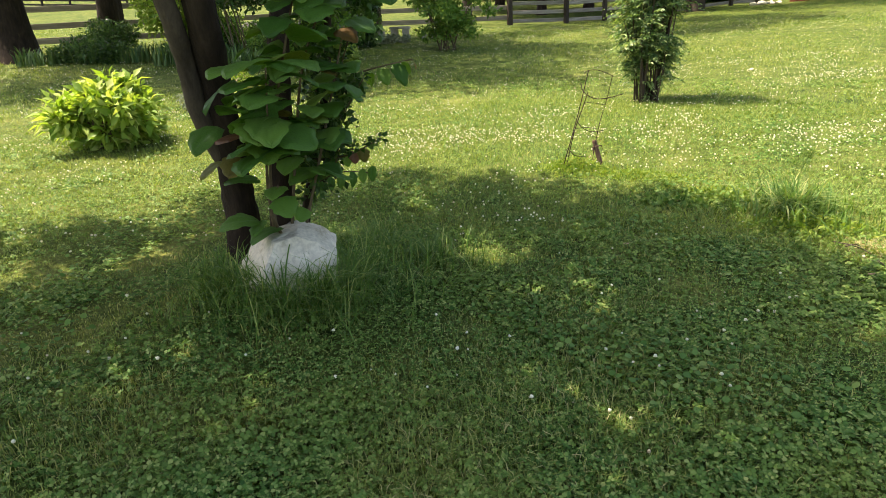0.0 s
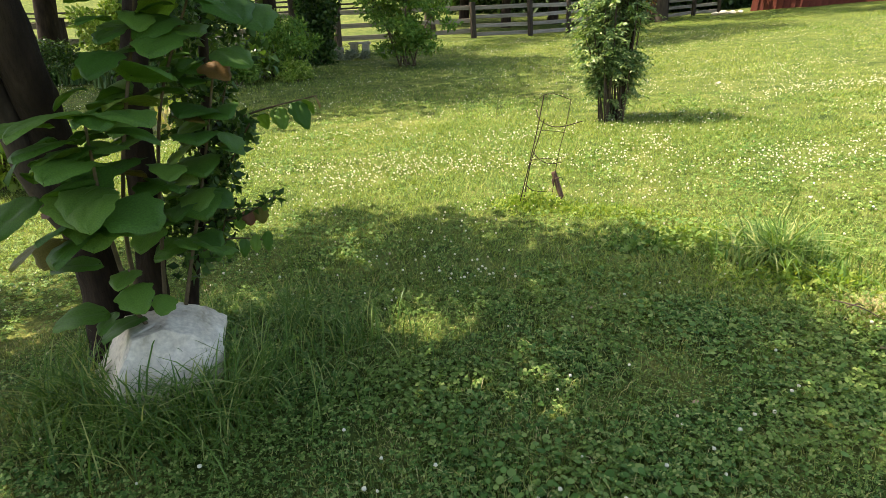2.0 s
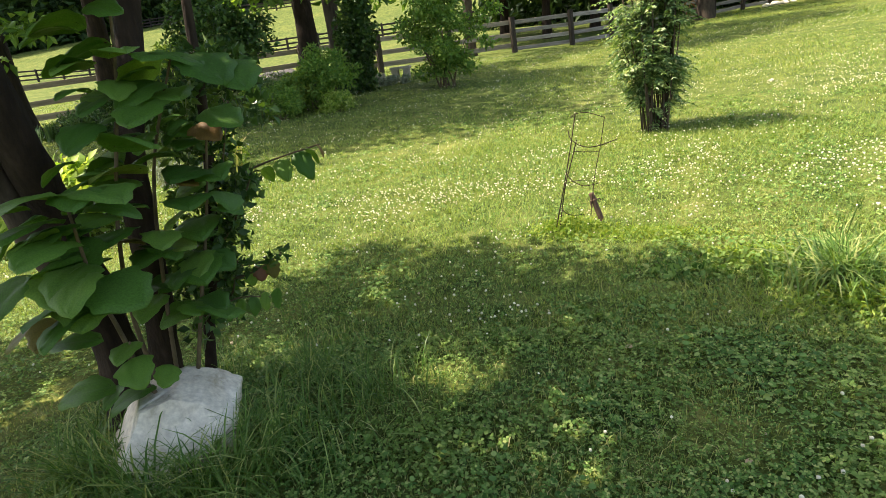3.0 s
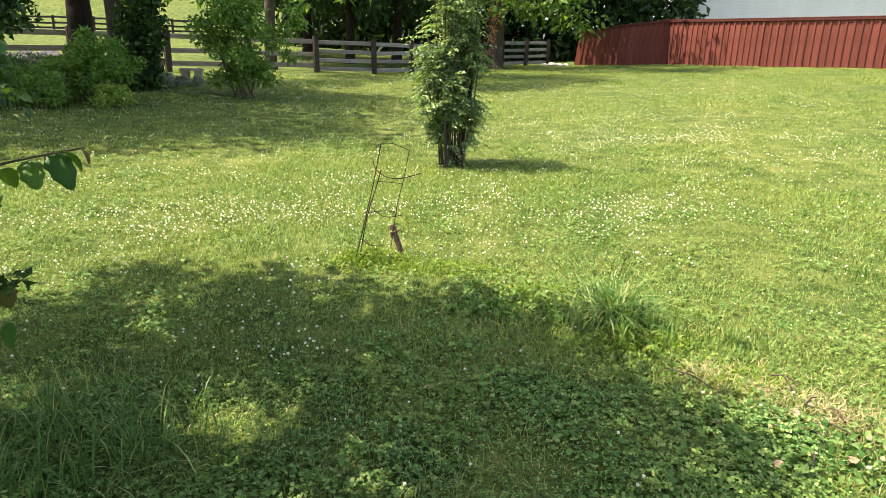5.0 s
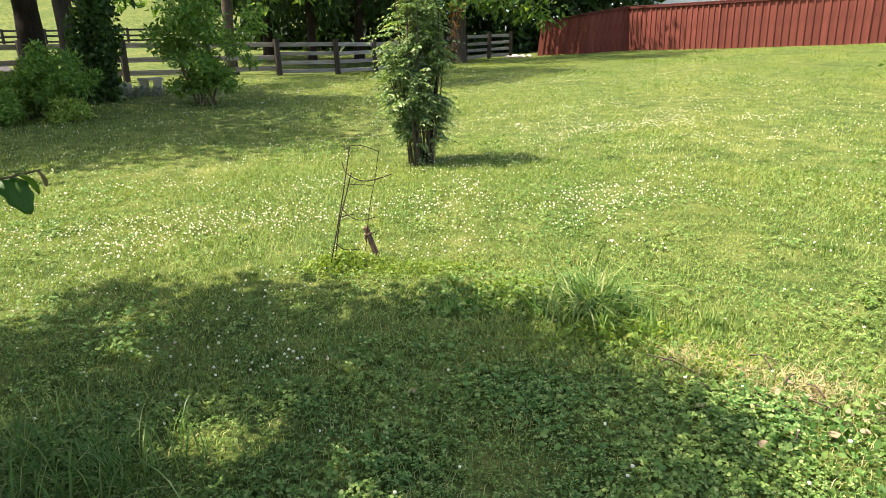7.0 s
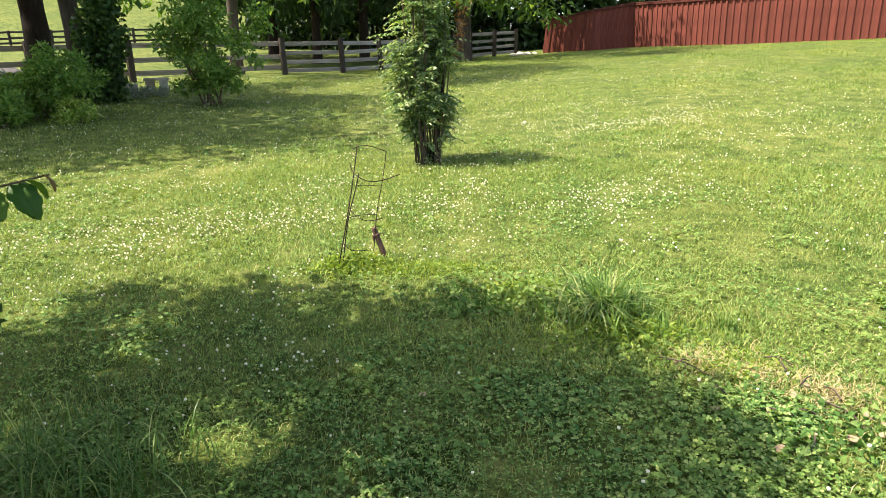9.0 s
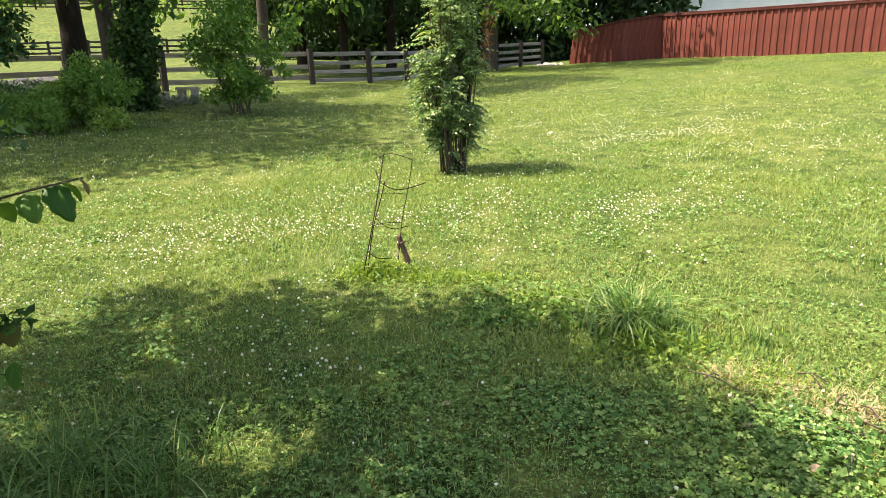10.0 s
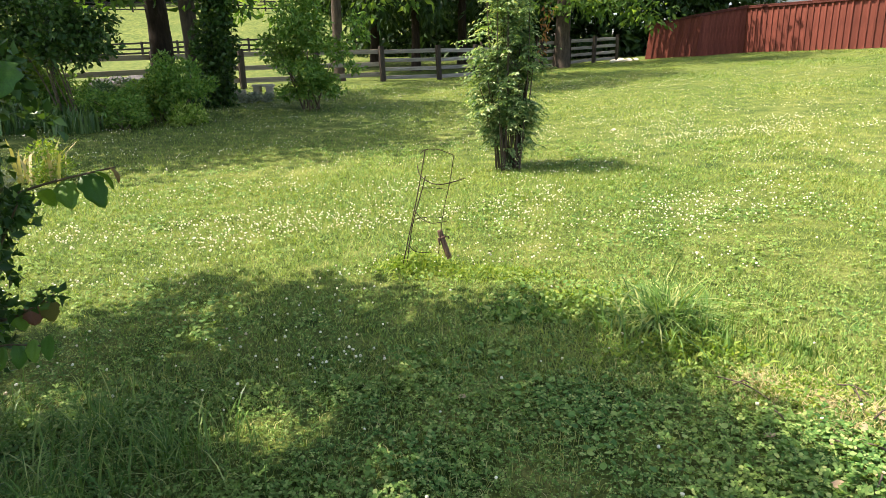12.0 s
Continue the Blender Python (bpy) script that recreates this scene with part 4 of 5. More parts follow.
def boulder(name, loc, size, seed, mat, label, category="stone", rough=0.25, group=""):
    """A stone: a sphere cut by flat facets, roughened and eased."""
    r = rng_of(seed)
    bm = bmesh.new()
    bmesh.ops.create_icosphere(bm, subdivisions=4, radius=1)
    planes = [(Vector(rand_dirs(r, 1)[0]), 0.62 + 0.2 * r.random()) for _ in range(9)]
    for v in bm.verts:
        for n, d in planes:
            over = v.co.dot(n) - d
            if over > 0:
                v.co -= n * over * 0.97
        v.co *= 1 + rough * 0.3 * noise.noise(v.co * 1.7 + Vector((seed, 0, 0))) + rough * 0.10 * noise.noise(v.co * 6 + Vector((seed, 3, 0)))
        v.co = Vector((v.co.x * size[0], v.co.y * size[1], v.co.z * size[2]))
    for f in bm.faces:
        f.smooth = True
    me = bpy.data.meshes.new(name)
    bm.to_mesh(me)
    bm.free()
    me.materials.append(mat)
    ob = new(name, me)
    ob.location = loc
    return tagged(ob, label, category, group)


def leaning_boulder():
    """The white-washed boulder: a block cut to broad flat faces, its front leaning back, its edges worn and its skin pitted."""
    faces = [((0.12, -0.86, 0.42), 0.17), ((-0.85, -0.10, 0.50), 0.165), ((-0.21, 0.0, 0.98), 0.168), ((0.32, -0.10, 0.94), 0.184), ((0.62, -0.15, 0.76), 0.208),
             ((0.97, -0.10, -0.15), 0.25), ((0.60, -0.70, -0.30), 0.235), ((-0.75, -0.60, -0.10), 0.235), ((0, 1, 0.2), 0.20), ((0, -0.7, -0.7), 0.26), ((0, 0, -1), 0.26)]
    faces = [(Vector(n).normalized(), d) for n, d in faces]
    bm = bmesh.new()
    bmesh.ops.create_icosphere(bm, subdivisions=6, radius=0.42)
    for v in bm.verts:
        for _ in range(2):
            for n, d in faces:
                over = v.co.dot(n) - d
                if over > 0:
                    v.co -= n * over * 0.96
        p = v.co.copy()
        near = noise.voronoi(p * 5.5 + Vector((0.3, 0, 0.4)) + 0.25 * noise.noise_vector(p * 7))[0]
        crack = max(0, 1 - (near[1] - near[0]) / 0.07)
        v.co *= 1 + 0.06 * noise.noise(p * 5) + 0.03 * noise.noise(p * 14) + 0.012 * noise.noise(p * 45) - 0.035 * crack
    for f in bm.faces:
        f.smooth = True
    me = bpy.data.meshes.new("boulder")
    bm.to_mesh(me)
    bm.free()
    me.materials.append(M_stone)
    ob = new("boulder", me)
    ob.location, ob.rotation_euler, ob.scale = (-1.65, 1.20, 0.155), (0, 0.06, 0.68), (0.93, 0.93, 0.93)
    tagged(ob, "white-washed rough boulder leaning against the tree's foot", "boulder")


leaning_boulder()


def dressed(name, loc, size, label, category, turn, bevel=0.02):
    """A squared block or slab with worn edges."""
    bm = bmesh.new()
    bmesh.ops.create_cube(bm, size=1, matrix=Matrix.Translation((0, 0, size[2] / 2)) @ Matrix.Diagonal((*size, 1)))
    bmesh.ops.bevel(bm, geom=bm.edges[:], offset=bevel, segments=2, affect="EDGES")
    bmesh.ops.subdivide_edges(bm, edges=bm.edges[:], cuts=2, use_grid_fill=True)
    for v in bm.verts:
        v.co += 0.012 * noise.noise_vector(v.co * 7 + Vector(loc))
    me = bpy.data.meshes.new(name)
    bm.to_mesh(me)
    bm.free()
    me.materials.append(M_pale_stone)
    ob = new(name, me)
    ob.location, ob.rotation_euler = loc, (0, 0, turn)
    return tagged(ob, label, category, "garden stones")


zb = hz(-8.3, 18.5)
dressed("garden_block", (-8.75, 17.6, hz(-8.75, 17.6) - 0.03), (0.46, 0.24, 0.32), "pale concrete block at the edge of the bed", "stone block", 0.3)
dressed("garden_block", (-8.55, 18.5, zb - 0.03), (0.2, 0.3, 0.35), "grey stone carrying a flat slab", "stone block", 0.2)
dressed("garden_block", (-8.15, 18.5, zb - 0.03), (0.2, 0.3, 0.35), "grey stone carrying a flat slab", "stone block", 0.3)
dressed("garden_slab", (-8.35, 18.5, zb + 0.315), (0.66, 0.4, 0.08), "flat pale slab laid on two stones as a seat", "stone slab", 0.25)
dressed("garden_block", (-7.6, 18.9, hz(-7.6, 18.9) - 0.03), (0.4, 0.25, 0.16), "low grey stone edging the bed", "stone block", 0.5)
for k, (x, y, s) in enumerate([(3.75, 35.3, 0.15), (4.15, 35.6, 0.21), (4.6, 35.8, 0.17), (5.0, 36.0, 0.13)]):
    boulder("white_stone", (x, y, hz(x, y) + 0.05), (s * 1.3, s, s * 0.7), 20 + k, M_stone, "white stone lying along the fence corner", "stone", 0.3, "white stones")
for k, (x, y, s) in enumerate([(-16.2, 22.6, 0.40), (-15.6, 23.0, 0.5), (-14.9, 23.3, 0.45), (-15.2, 20.2, 0.45), (-14.6, 20.0, 0.4), (-16.8, 22.4, 0.3)]):
    boulder("field_stone", (x, y, hz(x, y) + 0.15), (s * 1.3, s, s * 0.75), 30 + k, M_dark_stone, "dark field stone lying in the pasture behind the fence", "stone", 0.3, "field stones")
boulder("white_stone", (1.39, 10.75, hz(1.39, 10.75) + 0.02), (0.05, 0.035, 0.025), 44, M_pale_stone, "small white stone lying in the clover", "stone", 0.3, "white stones")


# ---- cage and stake ----
def plant_cage():
    """A rusty wire plant cage, bent over: legs and open rings."""
    o = Vector((-0.72, 4.03, hz(-0.72, 4.03)))
    base = thing("plant_cage", o, "rusty bent wire plant cage leaning in the weeds", "plant cage")

    def wire(name, pts, r=0.0035, n=8):
        pts = [Vector(p) - o for p in pts]
        path = smooth_path(pts, n)
        part(name, tube(bmesh.new(), path, [r * 0.85] * len(path), 6, 0.15, len(pts)), M_wire, base)

    wire("leg", [(-0.74, 4.00, -0.02), (-0.66, 4.05, 0.33), (-0.61, 4.15, 0.60), (-0.57, 4.25, 0.865)], 0.0048)
    wire("leg", [(-0.70, 4.02, 0.02), (-0.645, 4.06, 0.36), (-0.585, 4.12, 0.58), (-0.55, 4.12, 0.70)], 0.0045)
    wire("leg", [(-0.50, 4.25, 0.10), (-0.46, 4.28, 0.40), (-0.41, 4.30, 0.62), (-0.375, 4.32, 0.82)], 0.0032)
    wire("ring", [(-0.595, 4.20, 0.845), (-0.57, 4.25, 0.865), (-0.50, 4.29, 0.865), (-0.43, 4.31, 0.84), (-0.375, 4.32, 0.815)], 0.0032)
    wire("ring", [(-0.625, 4.22, 0.76), (-0.59, 4.14, 0.70), (-0.50, 4.08, 0.655), (-0.40, 4.06, 0.655), (-0.27, 4.12, 0.685)], 0.0042)
    wire("ring", [(-0.57, 4.10, 0.62), (-0.50, 4.2, 0.60), (-0.42, 4.29, 0.575)], 0.003)
    wire("ring", [(-0.63, 4.08, 0.47), (-0.58, 4.04, 0.42), (-0.50, 4.03, 0.385), (-0.40, 4.08, 0.39)], 0.0036)
    wire("ring", [(-0.63, 4.08, 0.40), (-0.55, 4.15, 0.40), (-0.47, 4.27, 0.37)], 0.003)
    wire("ring", [(-0.68, 4.03, 0.23), (-0.62, 4.02, 0.18), (-0.52, 4.08, 0.16)], 0.0036)


plant_cage()


def stake():
    o = Vector((-0.417, 4.298, hz(-0.417, 4.298) - 0.03))
    base = thing("stake", o, "short rusty leaning stake with a wire tie", "stake")
    top = Vector((-0.50, 4.323, 0.262)) - o
    part("shaft", limb([(0.005, 0, -0.02), top * 0.5, top], 0.021, 0.019, 12, 5, 0.22, 2), M_rust, base)
    d = top.normalized()
    part("collar", tube(bmesh.new(), [top * 0.74, top * 0.80], [0.0245, 0.024], 12, 0.2, 4), M_rust, base)
    part("peg", limb([top * 0.78 + Vector((-0.02, -0.02, 0)), top * 0.72 + Vector((-0.024, -0.02, -0.012)), top * 0.64 + Vector((-0.022, -0.02, -0.02))], 0.008, 0.006, 8, 4, 0.2, 5), M_rust, base)
    part("wire_tie", tube(bmesh.new(), smooth_path([top * 0.77 + Vector((0.026, -0.01, 0.01)), top * 0.79 + Vector((0.05, -0.02, 0.012)), top * 0.77 + Vector((0.055, -0.02, -0.004))], 5), [0.003] * 11, 6), M_wire, base)


stake()


# ---- grass, clover and weeds ----
def scatter(seed, n, r0, r1, power, a0=-66, a1=44, origin=(0.1, -1.15)):
    """Points over the lawn, thinning out with distance."""
    r = rng_of(seed)
    e = 2 - power
    q = (r0 ** e + (r1 ** e - r0 ** e) * r.random(n)) ** (1 / e)
    a = np.radians(r.uniform(a0, a1, n))
    return r, origin[0] + np.sin(a) * q, origin[1] + np.cos(a) * q, q


def field(x, y, scale, seed):
    """A smooth random field, about 0 to 1."""
    r = rng_of(seed)
    v = np.zeros_like(x)
    for k in range(7):
        a, f, p = r.random() * 6.28, scale * (0.6 + 1.2 * r.random()), r.random() * 6.28
        v = v + np.sin((x * np.cos(a) + y * np.sin(a)) * f + p)
    return 0.5 + v / 6.0


def off_stone(x, y):
    return ((x + 1.64) ** 2 + (y - 1.18) ** 2 > 0.17 ** 2)


def lawn_cover(x, y):
    """Where clover crowds out the grass, 0 to 1, and the bare or dry spots."""
    return 0.5 * field(x, y, 1.6, 7) + 0.5 * field(x, y, 8.0, 17)


def lawn():
    r, x, y, q = scatter(200, 95000, 1.0, 4.0, 1.2)
    keep = off_stone(x, y) & (r.random(len(x)) > 0.75 * np.clip(lawn_cover(x, y) * 2 - 0.5, 0, 1))
    x, y, q = x[keep], y[keep], q[keep]
    n = len(x)
    tall = 0.7 + 0.8 * field(x, y, 2.2, 5)
    P = np.stack([x, y, terrain(x, y) - 0.004], 1)
    V, F = blade_arrays(P, tall * (0.02 + 0.034 * r.random(n)), 0.0011 + 0.0013 * r.random(n), 0.3 + 0.9 * r.random(n), r.random(n) * 6.28)
    tagged(new("lawn_grass", fast_mesh("lawn_grass", V, F, M_grass)), "short green and yellowish grass blades of the lawn", "grass", kind="stuff")
    for seed, count, near, far, power in ((203, 170000, 3.7, 9.0, 1.2), (201, 340000, 8.0, 38, 1.25)):
        r, x, y, q = scatter(seed, count, near, far, power)
        keep = ~((y > 24) & (y > 26.77 + (x + 4.22) * 1.31) & (x < 5.5)) & ~((x > 5.5) & (y > 36.7 - (x - 5.58) * 0.35))
        x, y, q = x[keep], y[keep], q[keep]
        n = len(x)
        tall = 0.6 + 1.0 * field(x, y, 1.3, 6)
        P = np.stack([x, y, terrain(x, y) - 0.004], 1)
        V, F = blade_arrays(P, tall * (0.022 + 0.032 * r.random(n)), 0.0014 + 0.00038 * q, 0.3 + 0.9 * r.random(n), r.random(n) * 6.28, 0.5, True)
        tagged(new("lawn_grass", fast_mesh("lawn_grass", V, F, M_far_grass)), "mown grass of the farther lawn", "grass", kind="stuff")


def leaflets(c, tilt, turn, size, outline):
    """Flat leaflets in one mesh: outline (along, across) from the foot c, turned and tilted."""
    n = len(c)
    d = np.stack([np.cos(turn), np.sin(turn), np.zeros(n)], 1)
    d = unit(d - tilt * (d * tilt).sum(1, keepdims=True))
    w = np.cross(tilt, d)
    S = size[:, None]
    V = np.stack([c + d * S * a + w * S * b + tilt * S * lift for a, b, lift in outline], 1).reshape(-1, 3)
    return V, np.arange(len(outline) * n).reshape(n, len(outline))


def clover():
    """Clover leaves of three round leaflets, near and farther off."""
    rounded = [(0, 0, 0), (0.42, 0.40, 0.06), (0.82, 0.42, 0.05), (1.0, 0, -0.08), (0.82, -0.42, 0.05), (0.42, -0.40, 0.06)]
    plain = [(0, 0, 0), (0.72, 0.55, 0.06), (1.05, 0, -0.12), (0.72, -0.55, 0.06)]
    for seed, count, near, far, power, shape, bar in ((210, 82000, 1.0, 3.7, 1.15, rounded, 0.60), (211, 92000, 3.4, 11, 1.25, plain, 0.66)):
        r, x, y, q = scatter(seed, count, near, far, power)
        cover = lawn_cover(x, y) + 0.6 * r.random(len(x)) - 0.03 * np.maximum(q - 5, 0)
        keep = off_stone(x, y) & (cover > bar)
        x, y, q = x[keep], y[keep], q[keep]
        n = len(x)
        size = (0.0062 + 0.0092 * r.random(n) ** 1.6) * (1 + 0.06 * np.maximum(q - 3, 0)) * (0.8 + 0.5 * field(x, y, 5.0, 27))
        c = np.stack([x, y, terrain(x, y) + 0.010 + 0.045 * r.random(n) ** 1.2], 1)
        tilt = unit(np.stack([r.normal(size=n) * 0.42, r.normal(size=n) * 0.42, np.ones(n)], 1))
        turn = r.random(n) * 6.28
        Vs, Fs, base = [], [], 0
        for k in range(3):
            V, F = leaflets(c, tilt, turn + k * 2.094, size, shape)
            Vs.append(V)
            Fs.append(F + base)
            base += len(V)
        tagged(new("clover", fast_mesh("clover", np.concatenate(Vs), np.concatenate(Fs), M_clover)), "low mat of green clover leaves in the lawn", "clover", kind="stuff")


def round_weeds():
    """Patches of creeping weeds with round leaves between the clover."""
    disc = [(0, 0, 0)] + [(0.5 - 0.55 * math.cos(0.75 + k * 0.797), 0.55 * math.sin(0.75 + k * 0.797), 0.05 * (k % 2)) for k in range(7)]
    r, x, y, q = scatter(215, 26000, 1.0, 5.0, 1.1)
    keep = off_stone(x, y) & (field(x, y, 3.4, 37) + 0.35 * r.random(len(x)) > 1.02)
    x, y = x[keep], y[keep]
    n = len(x)
    c = np.stack([x, y, terrain(x, y) + 0.025 + 0.035 * r.random(n)], 1)
    tilt = unit(np.stack([r.normal(size=n) * 0.35, r.normal(size=n) * 0.35, np.ones(n)], 1))
    V, F = leaflets(c, tilt, r.random(n) * 6.28, 0.013 + 0.017 * r.random(n) ** 1.5, disc)
    tagged(new("round_leaved_weeds", fast_mesh("round_leaved_weeds", V, F, M_roundleaf)), "creeping round-leaved weeds among the clover", "weeds", kind="stuff")


def clover_flowers():
    """White clover heads: thick in the sunny patches, few in the shade."""
    r, x, y, q = scatter(220, 105000, 1.3, 26, 0.95)
    band = np.exp(-((x - 0.6) / 1.7) ** 2 - ((y - 5.9) / 1.1) ** 2) + 0.8 * np.exp(-((x + 2.4) / 1.7) ** 2 - ((y - 5.2) / 1.5) ** 2) + 0.9 * np.exp(-((x - 3.0) / 2.6) ** 2 - ((y - 10.5) / 1.7) ** 2)
    band = band + 0.25 * np.exp(-((x + 0.75) / 0.35) ** 2 - ((y - 2.6) / 0.25) ** 2) + 0.35 * np.exp(-((x + 6) / 2.5) ** 2 - ((y - 4) / 2.0) ** 2)
    dens = (0.02 + 0.75 * band + 0.13 * (y > 4.1)) * np.clip(field(x, y, 3.0, 9) * 1.6 - 0.3, 0.05, 1.2)
    keep = (r.random(len(x)) < dens) & (x < 9)
    x, y, q = x[keep], y[keep], q[keep]
    n = len(x)
    h = 0.03 + 0.045 * r.random(n)
    s = (0.0052 + 0.0048 * r.random(n)) * (1 + 0.025 * np.maximum(q - 4, 0))
    c = np.stack([x, y, terrain(x, y) + h], 1)
    ring = [(math.cos(k * 1.2566), math.sin(k * 1.2566)) for k in range(5)]
    local = np.array([(0, 0, -0.85)] + [(a * 0.9, b * 0.9, -0.35) for a, b in ring] + [(a * 0.75, b * 0.75, 0.5) for a, b in ring] + [(0, 0, 0.85)])
    V = (c[:, None] + local[None] * s[:, None, None] * r.uniform(0.8, 1.15, (n, 12, 1))).reshape(-1, 3)
    f = []
    for k in range(5):
        j = (k + 1) % 5
        f += [(0, 1 + j, 1 + k), (1 + k, 1 + j, 6 + j), (1 + k, 6 + j, 6 + k), (6 + k, 6 + j, 11)]
    F = (np.array(f)[None] + 12 * np.arange(n)[:, None, None]).reshape(-1, 3)
    tagged(new("clover_flowers", fast_mesh("clover_flowers", V, F, M_flower)), "white clover flower heads scattered over the lawn", "flowers", kind="stuff")


def tuft(x, y, n, spread, height, mat, label, seed, width=0.0028, lean=(0.2, 0.7), name="grass_tuft"):
    r = rng_of(seed)
    a, q = r.random(n) * 6.28, np.abs(r.normal(size=n)) * spread * 0.5
    px, py = x + np.cos(a) * q, y + np.sin(a) * q
    keep = off_stone(px, py)
    px, py = px[keep], py[keep]
    m = len(px)
    o = np.array([x, y, hz(x, y)])
    P = np.stack([px, py, terrain(px, py) - 0.005], 1) - o
    V, F = arching_arrays(P, height * (0.35 + 0.85 * r.random(m)), width * (0.5 + 0.6 * r.random(m)), lean[0] + (lean[1] - lean[0]) * r.random(m), r.random(m) * 6.28)
    ob = new(name, fast_mesh(name, V, F, mat))
    ob.location = o
    return tagged(ob, label, "grass", kind="stuff")


def weeds(name, x, y, n, sx, sy, height, leaf, mat, label, seed, width=0.45):
    r = rng_of(seed)
    px, py = x + r.normal(size=n) * sx, y + r.normal(size=n) * sy
    o = np.array([x, y, hz(x, y)])
    fall = np.exp(-((px - x) / sx) ** 2 * 0.4 - ((py - y) / sy) ** 2 * 0.4)
    P = np.stack([px, py, terrain(px, py) + height * fall * r.random(n)], 1) - o
    L = leaf * (0.6 + 0.8 * r.random(n))
    V, F = leaf_arrays(P, rand_dirs(r, n, 0.3), rand_dirs(r, n, 1.2), L, L * width, 0.2, 0.2)
    ob = new(name, fast_mesh(name, V, F, mat))
    ob.location = o
    return tagged(ob, label, "weeds", kind="stuff")


lawn()
clover()
round_weeds()
clover_flowers()
for k, (x, y, n, s, h) in enumerate([(-1.62, 0.92, 300, 0.28, 0.28), (-1.38, 1.00, 300, 0.30, 0.30), (-1.30, 1.33, 420, 0.45, 0.30), (-1.92, 0.95, 300, 0.32, 0.28), (-1.1, 1.75, 300, 0.45, 0.22), (-1.9, 1.75, 240, 0.4, 0.24), (-1.45, 1.85, 260, 0.4, 0.24), (-2.15, 1.3, 220, 0.35, 0.2)]):
    tuft(x, y, n, s, h, M_tallgrass, "long unmown grass round the tree's foot", 300 + k, 0.003, (0.3, 1.5))
tuft(-1.82, 1.00, 130, 0.24, 0.32, M_tallgrass, "long arching grass blades before the boulder", 317, 0.0042, (0.4, 1.6))
tuft(-1.50, 0.93, 110, 0.24, 0.36, M_tallgrass, "long arching grass blades before the boulder", 318, 0.0042, (0.4, 1.6))
tuft(-1.32, 1.08, 130, 0.24, 0.34, M_tallgrass, "long arching grass blades before the boulder", 319, 0.0042, (0.4, 1.6))
tuft(0.92, 3.20, 620, 0.30, 0.32, M_tallgrass, "tall arching grass clump in the lawn", 320, 0.0058, (0.4, 1.9))
tuft(1.05, 3.05, 320, 0.25, 0.18, M_tallgrass, "tall arching grass clump in the lawn", 321, 0.0040, (0.2, 0.8))
tuft(-0.66, 4.10, 420, 0.18, 0.13, M_weed, "sunlit yellow-green grass round the wire cage", 322, 0.0026, (0.2, 0.7))
tuft(-0.1, 4.08, 700, 0.45, 0.05, M_weed, "sunlit yellow-green grass behind the shade", 323, 0.0024, (0.2, 0.8))
tuft(1.45, 2.50, 700, 0.30, 0.065, M_straw, "dry straw-coloured grass", 328, 0.0024, (0.6, 1.3))
tuft(1.25, 2.62, 700, 0.26, 0.06, M_straw, "dry straw-coloured grass", 324, 0.0022, (0.5, 1.2))
tuft(1.70, 2.32, 1100, 0.36, 0.065, M_straw, "dry straw-coloured grass", 325, 0.0022, (0.6, 1.3))
tuft(2.9, 4.2, 420, 0.9, 0.09, M_tallgrass, "longer grass patch in the lawn", 326, 0.0028, (0.2, 0.8))
tuft(1.55, 3.0, 380, 0.35, 0.09, M_tallgrass, "longer grass patch in the lawn", 327, 0.0028, (0.2, 0.8))
weeds("weed_patch", -0.62, 4.06, 1500, 0.16, 0.09, 0.12, 0.04, M_weed, "yellow-green feathery weeds round the stake", 340, 0.3)
weeds("weed_patch", -0.05, 3.98, 1400, 0.30, 0.07, 0.05, 0.03, M_weed, "yellow-green sunlit weeds along the shade's edge", 345, 0.35)
weeds("weed_patch", 0.62, 3.62, 900, 0.22, 0.08, 0.05, 0.032, M_weed, "yellow-green sunlit weeds along the shade's edge", 346, 0.4)
weeds("weed_patch", 0.55, 3.45, 1500, 0.35, 0.16, 0.05, 0.035, M_clover, "low green weeds beside the grass clump", 341, 0.6)
weeds("weed_patch", 0.98, 2.88, 1500, 0.22, 0.12, 0.10, 0.038, M_weed, "feathery yellow-green weeds below the grass clump", 342, 0.35)
weeds("weed_patch", 0.15, 3.30, 260, 0.14, 0.07, 0.05, 0.05, M_clover, "dark broad-leaved weed in the lawn", 343, 0.55)
weeds("weed_patch", 1.42, 2.55, 900, 0.16, 0.10, 0.05, 0.03, M_weed, "yellow-green feathery weeds beside the dry grass", 347, 0.35)
weeds("weed_patch", 1.75, 1.95, 1600, 0.5, 0.3, 0.05, 0.034, M_clover, "low leafy weeds at the edge of the shade", 344, 0.7)


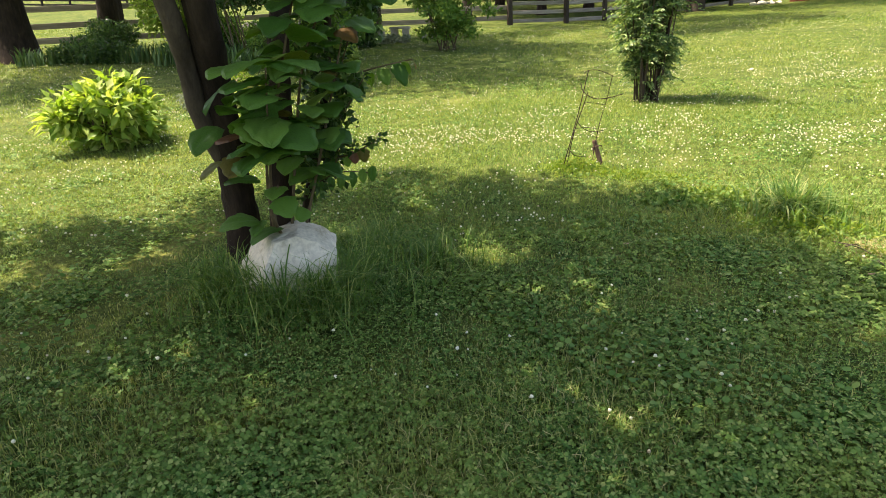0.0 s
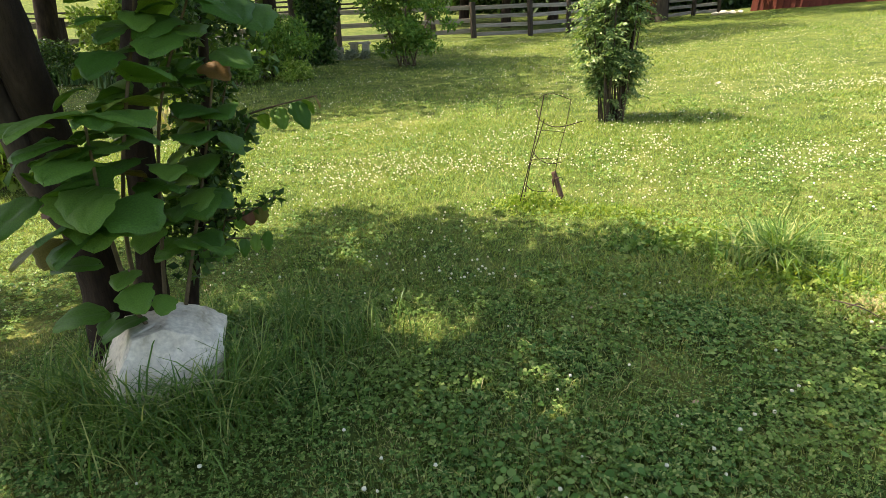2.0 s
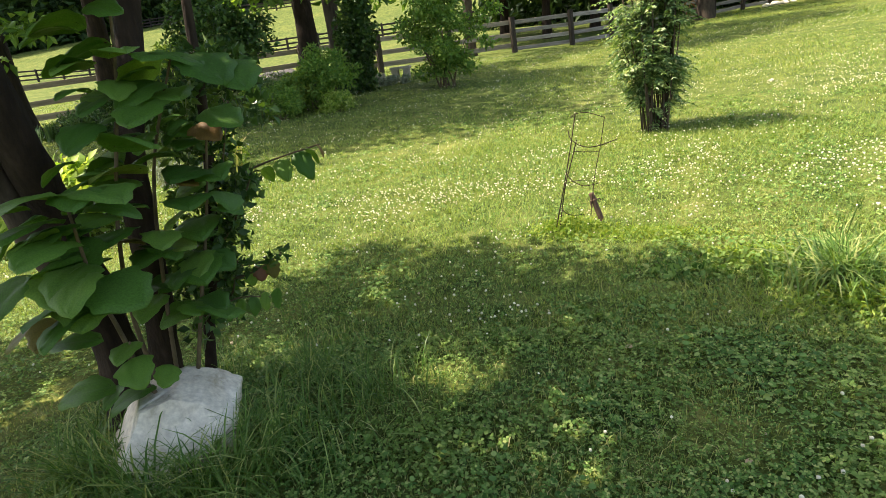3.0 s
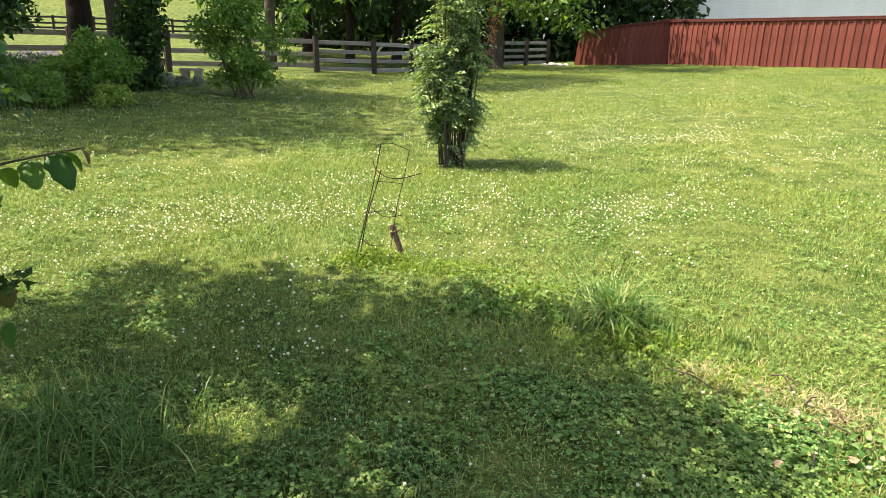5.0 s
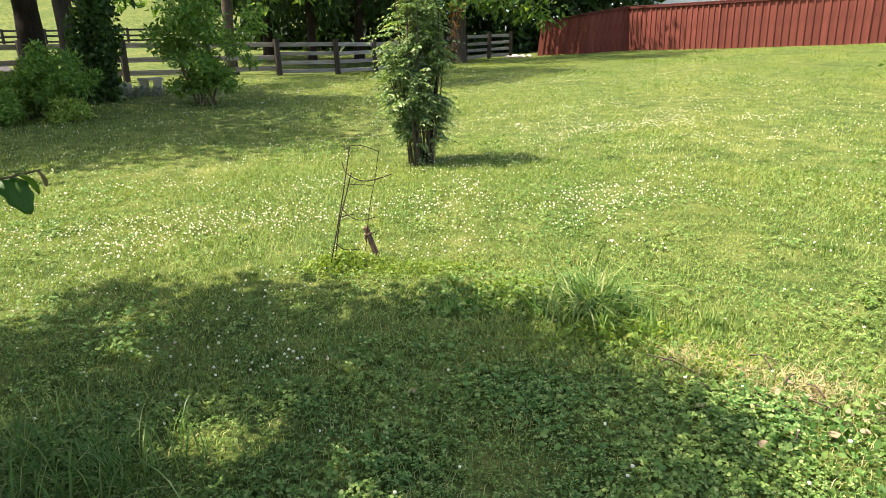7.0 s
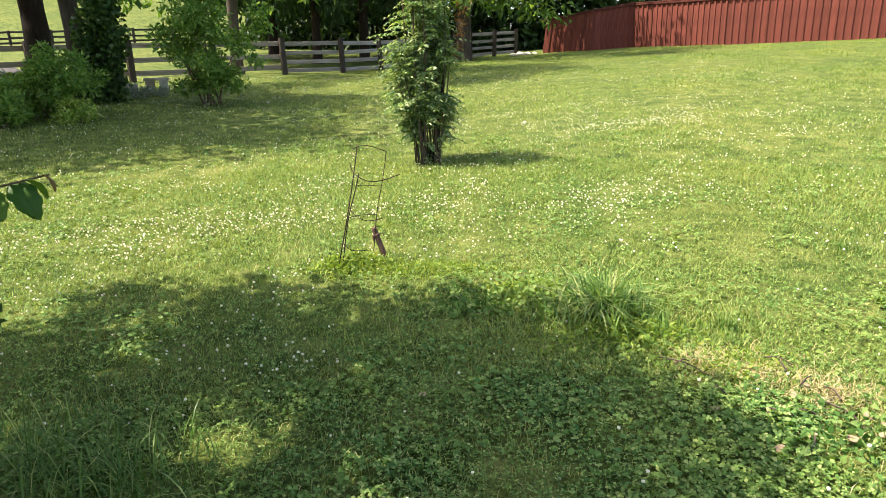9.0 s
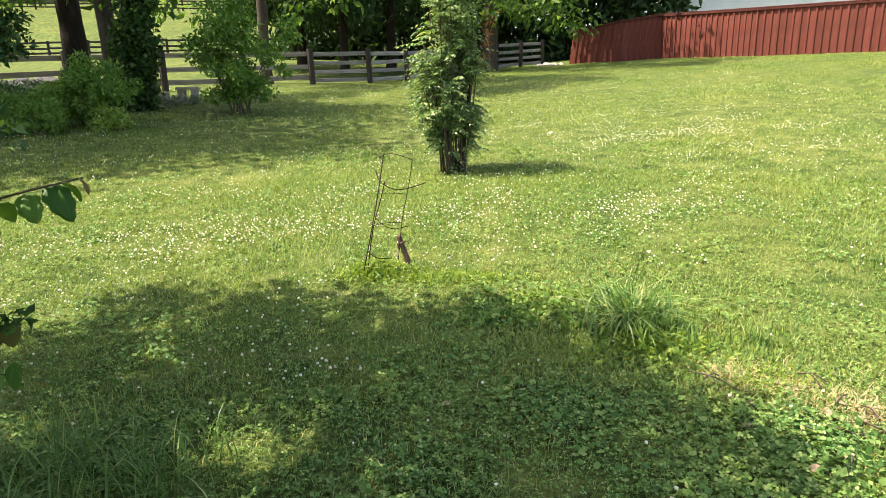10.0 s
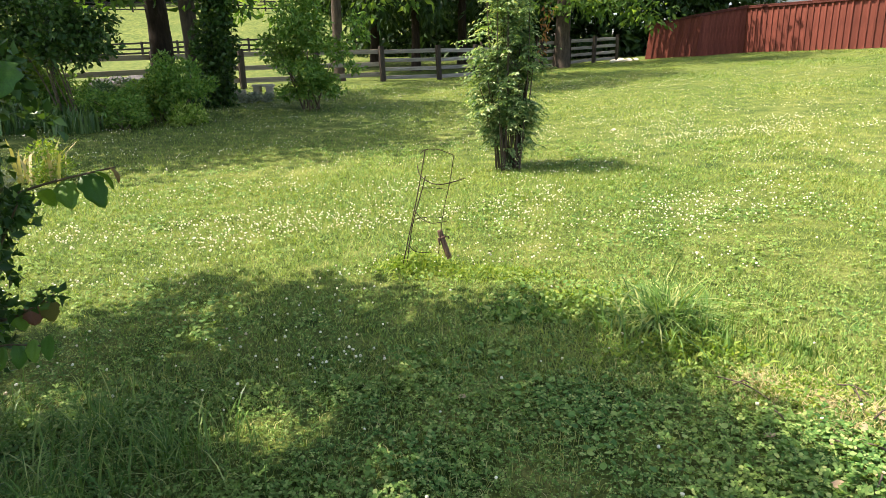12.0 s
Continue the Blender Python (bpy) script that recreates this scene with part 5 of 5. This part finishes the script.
def seed_stalks(x, y, n, height, label, seed):
    r = rng_of(seed)
    base = thing("seed_stalks", (x, y, hz(x, y)), label, "grass stalks", "grass stalks")
    for k in range(n):
        tip = Vector((0.05 + r.normal() * 0.07, r.normal() * 0.05, height * (0.7 + 0.4 * r.random())))
        st = part("stalk", limb([(r.normal() * 0.04, r.normal() * 0.04, -0.02), tip * 0.55 + Vector((-0.02, 0, 0)), tip], 0.0022, 0.0014, 5, 5, 0.0, k), M_tallgrass, base)
        blobs = [(*(tip * (0.84 + 0.02 * j)), 0.008, 1.0) for j in range(9)]
        tagged(part("seed_head", foliage("seed_head", r, 45, blobs, 0.016, 0.35, M_tallgrass, 0.8), None, st), kind="stuff")


seed_stalks(0.92, 3.25, 6, 0.50, "tall thin grass stalks with seed heads in the clump", 350)
seed_stalks(-1.38, 1.72, 3, 0.60, "thin grass stalks with seed heads beside the tree", 351)
seed_stalks(-1.22, 1.12, 4, 0.34, "thin grass stalks with seed heads before the stone", 352)


def litter():
    """Dead leaves and sticks on the lawn."""
    r = rng_of(360)
    me = broad_leaf(7, 0.2, 0.1)
    me.materials.append(M_deadleaf)
    fallen = [(-0.066, 2.37, 0.034), (1.14, 2.18, 0.042), (0.35, 1.6, 0.022), (1.45, 2.0, 0.03)]
    fallen += [(1.72 + r.normal() * 0.20, 2.18 + r.normal() * 0.16, 0.02 + 0.02 * r.random()) for _ in range(14)]
    for x, y, s in fallen:
        ob = new("dead_leaf", me)
        ob.matrix_world = Matrix.Translation((x, y, hz(x, y) + 0.035)) @ pose(0, 0, 0, r.normal() * 15, r.normal() * 15, r.random() * 360) @ Matrix.Diagonal((s, s, s, 1))
        tagged(ob, "dry tan fallen leaf lying on the grass", "leaf", "fallen leaves")
    lying = [((1.05, 2.62), (1.22, 2.45)), ((1.10, 2.55), (1.18, 2.58)), ((1.62, 2.2), (1.66, 2.02))]
    for _ in range(12):
        x, y, a = 1.68 + r.normal() * 0.22, 2.25 + r.normal() * 0.16, r.random() * 6.28
        lying.append(((x, y), (x + math.cos(a) * 0.12, y + math.sin(a) * 0.12)))
    for a, b in lying:
        p, q = Vector((*a, hz(*a) + 0.035)), Vector((*b, hz(*b) + 0.03))
        ob = new("stick", bpy.data.meshes.new("stick"))
        bm = limb([Vector((0, 0, 0)), (q - p) * 0.5 + Vector((0.01, 0.01, 0.012)), q - p], 0.004, 0.0025, 6, 5, 0.15, 3)
        bm.to_mesh(ob.data)
        bm.free()
        ob.data.materials.append(M_bark_pale)
        ob.location = p
        tagged(ob, "thin pale dry stick lying in the grass", "stick", "sticks")


litter()
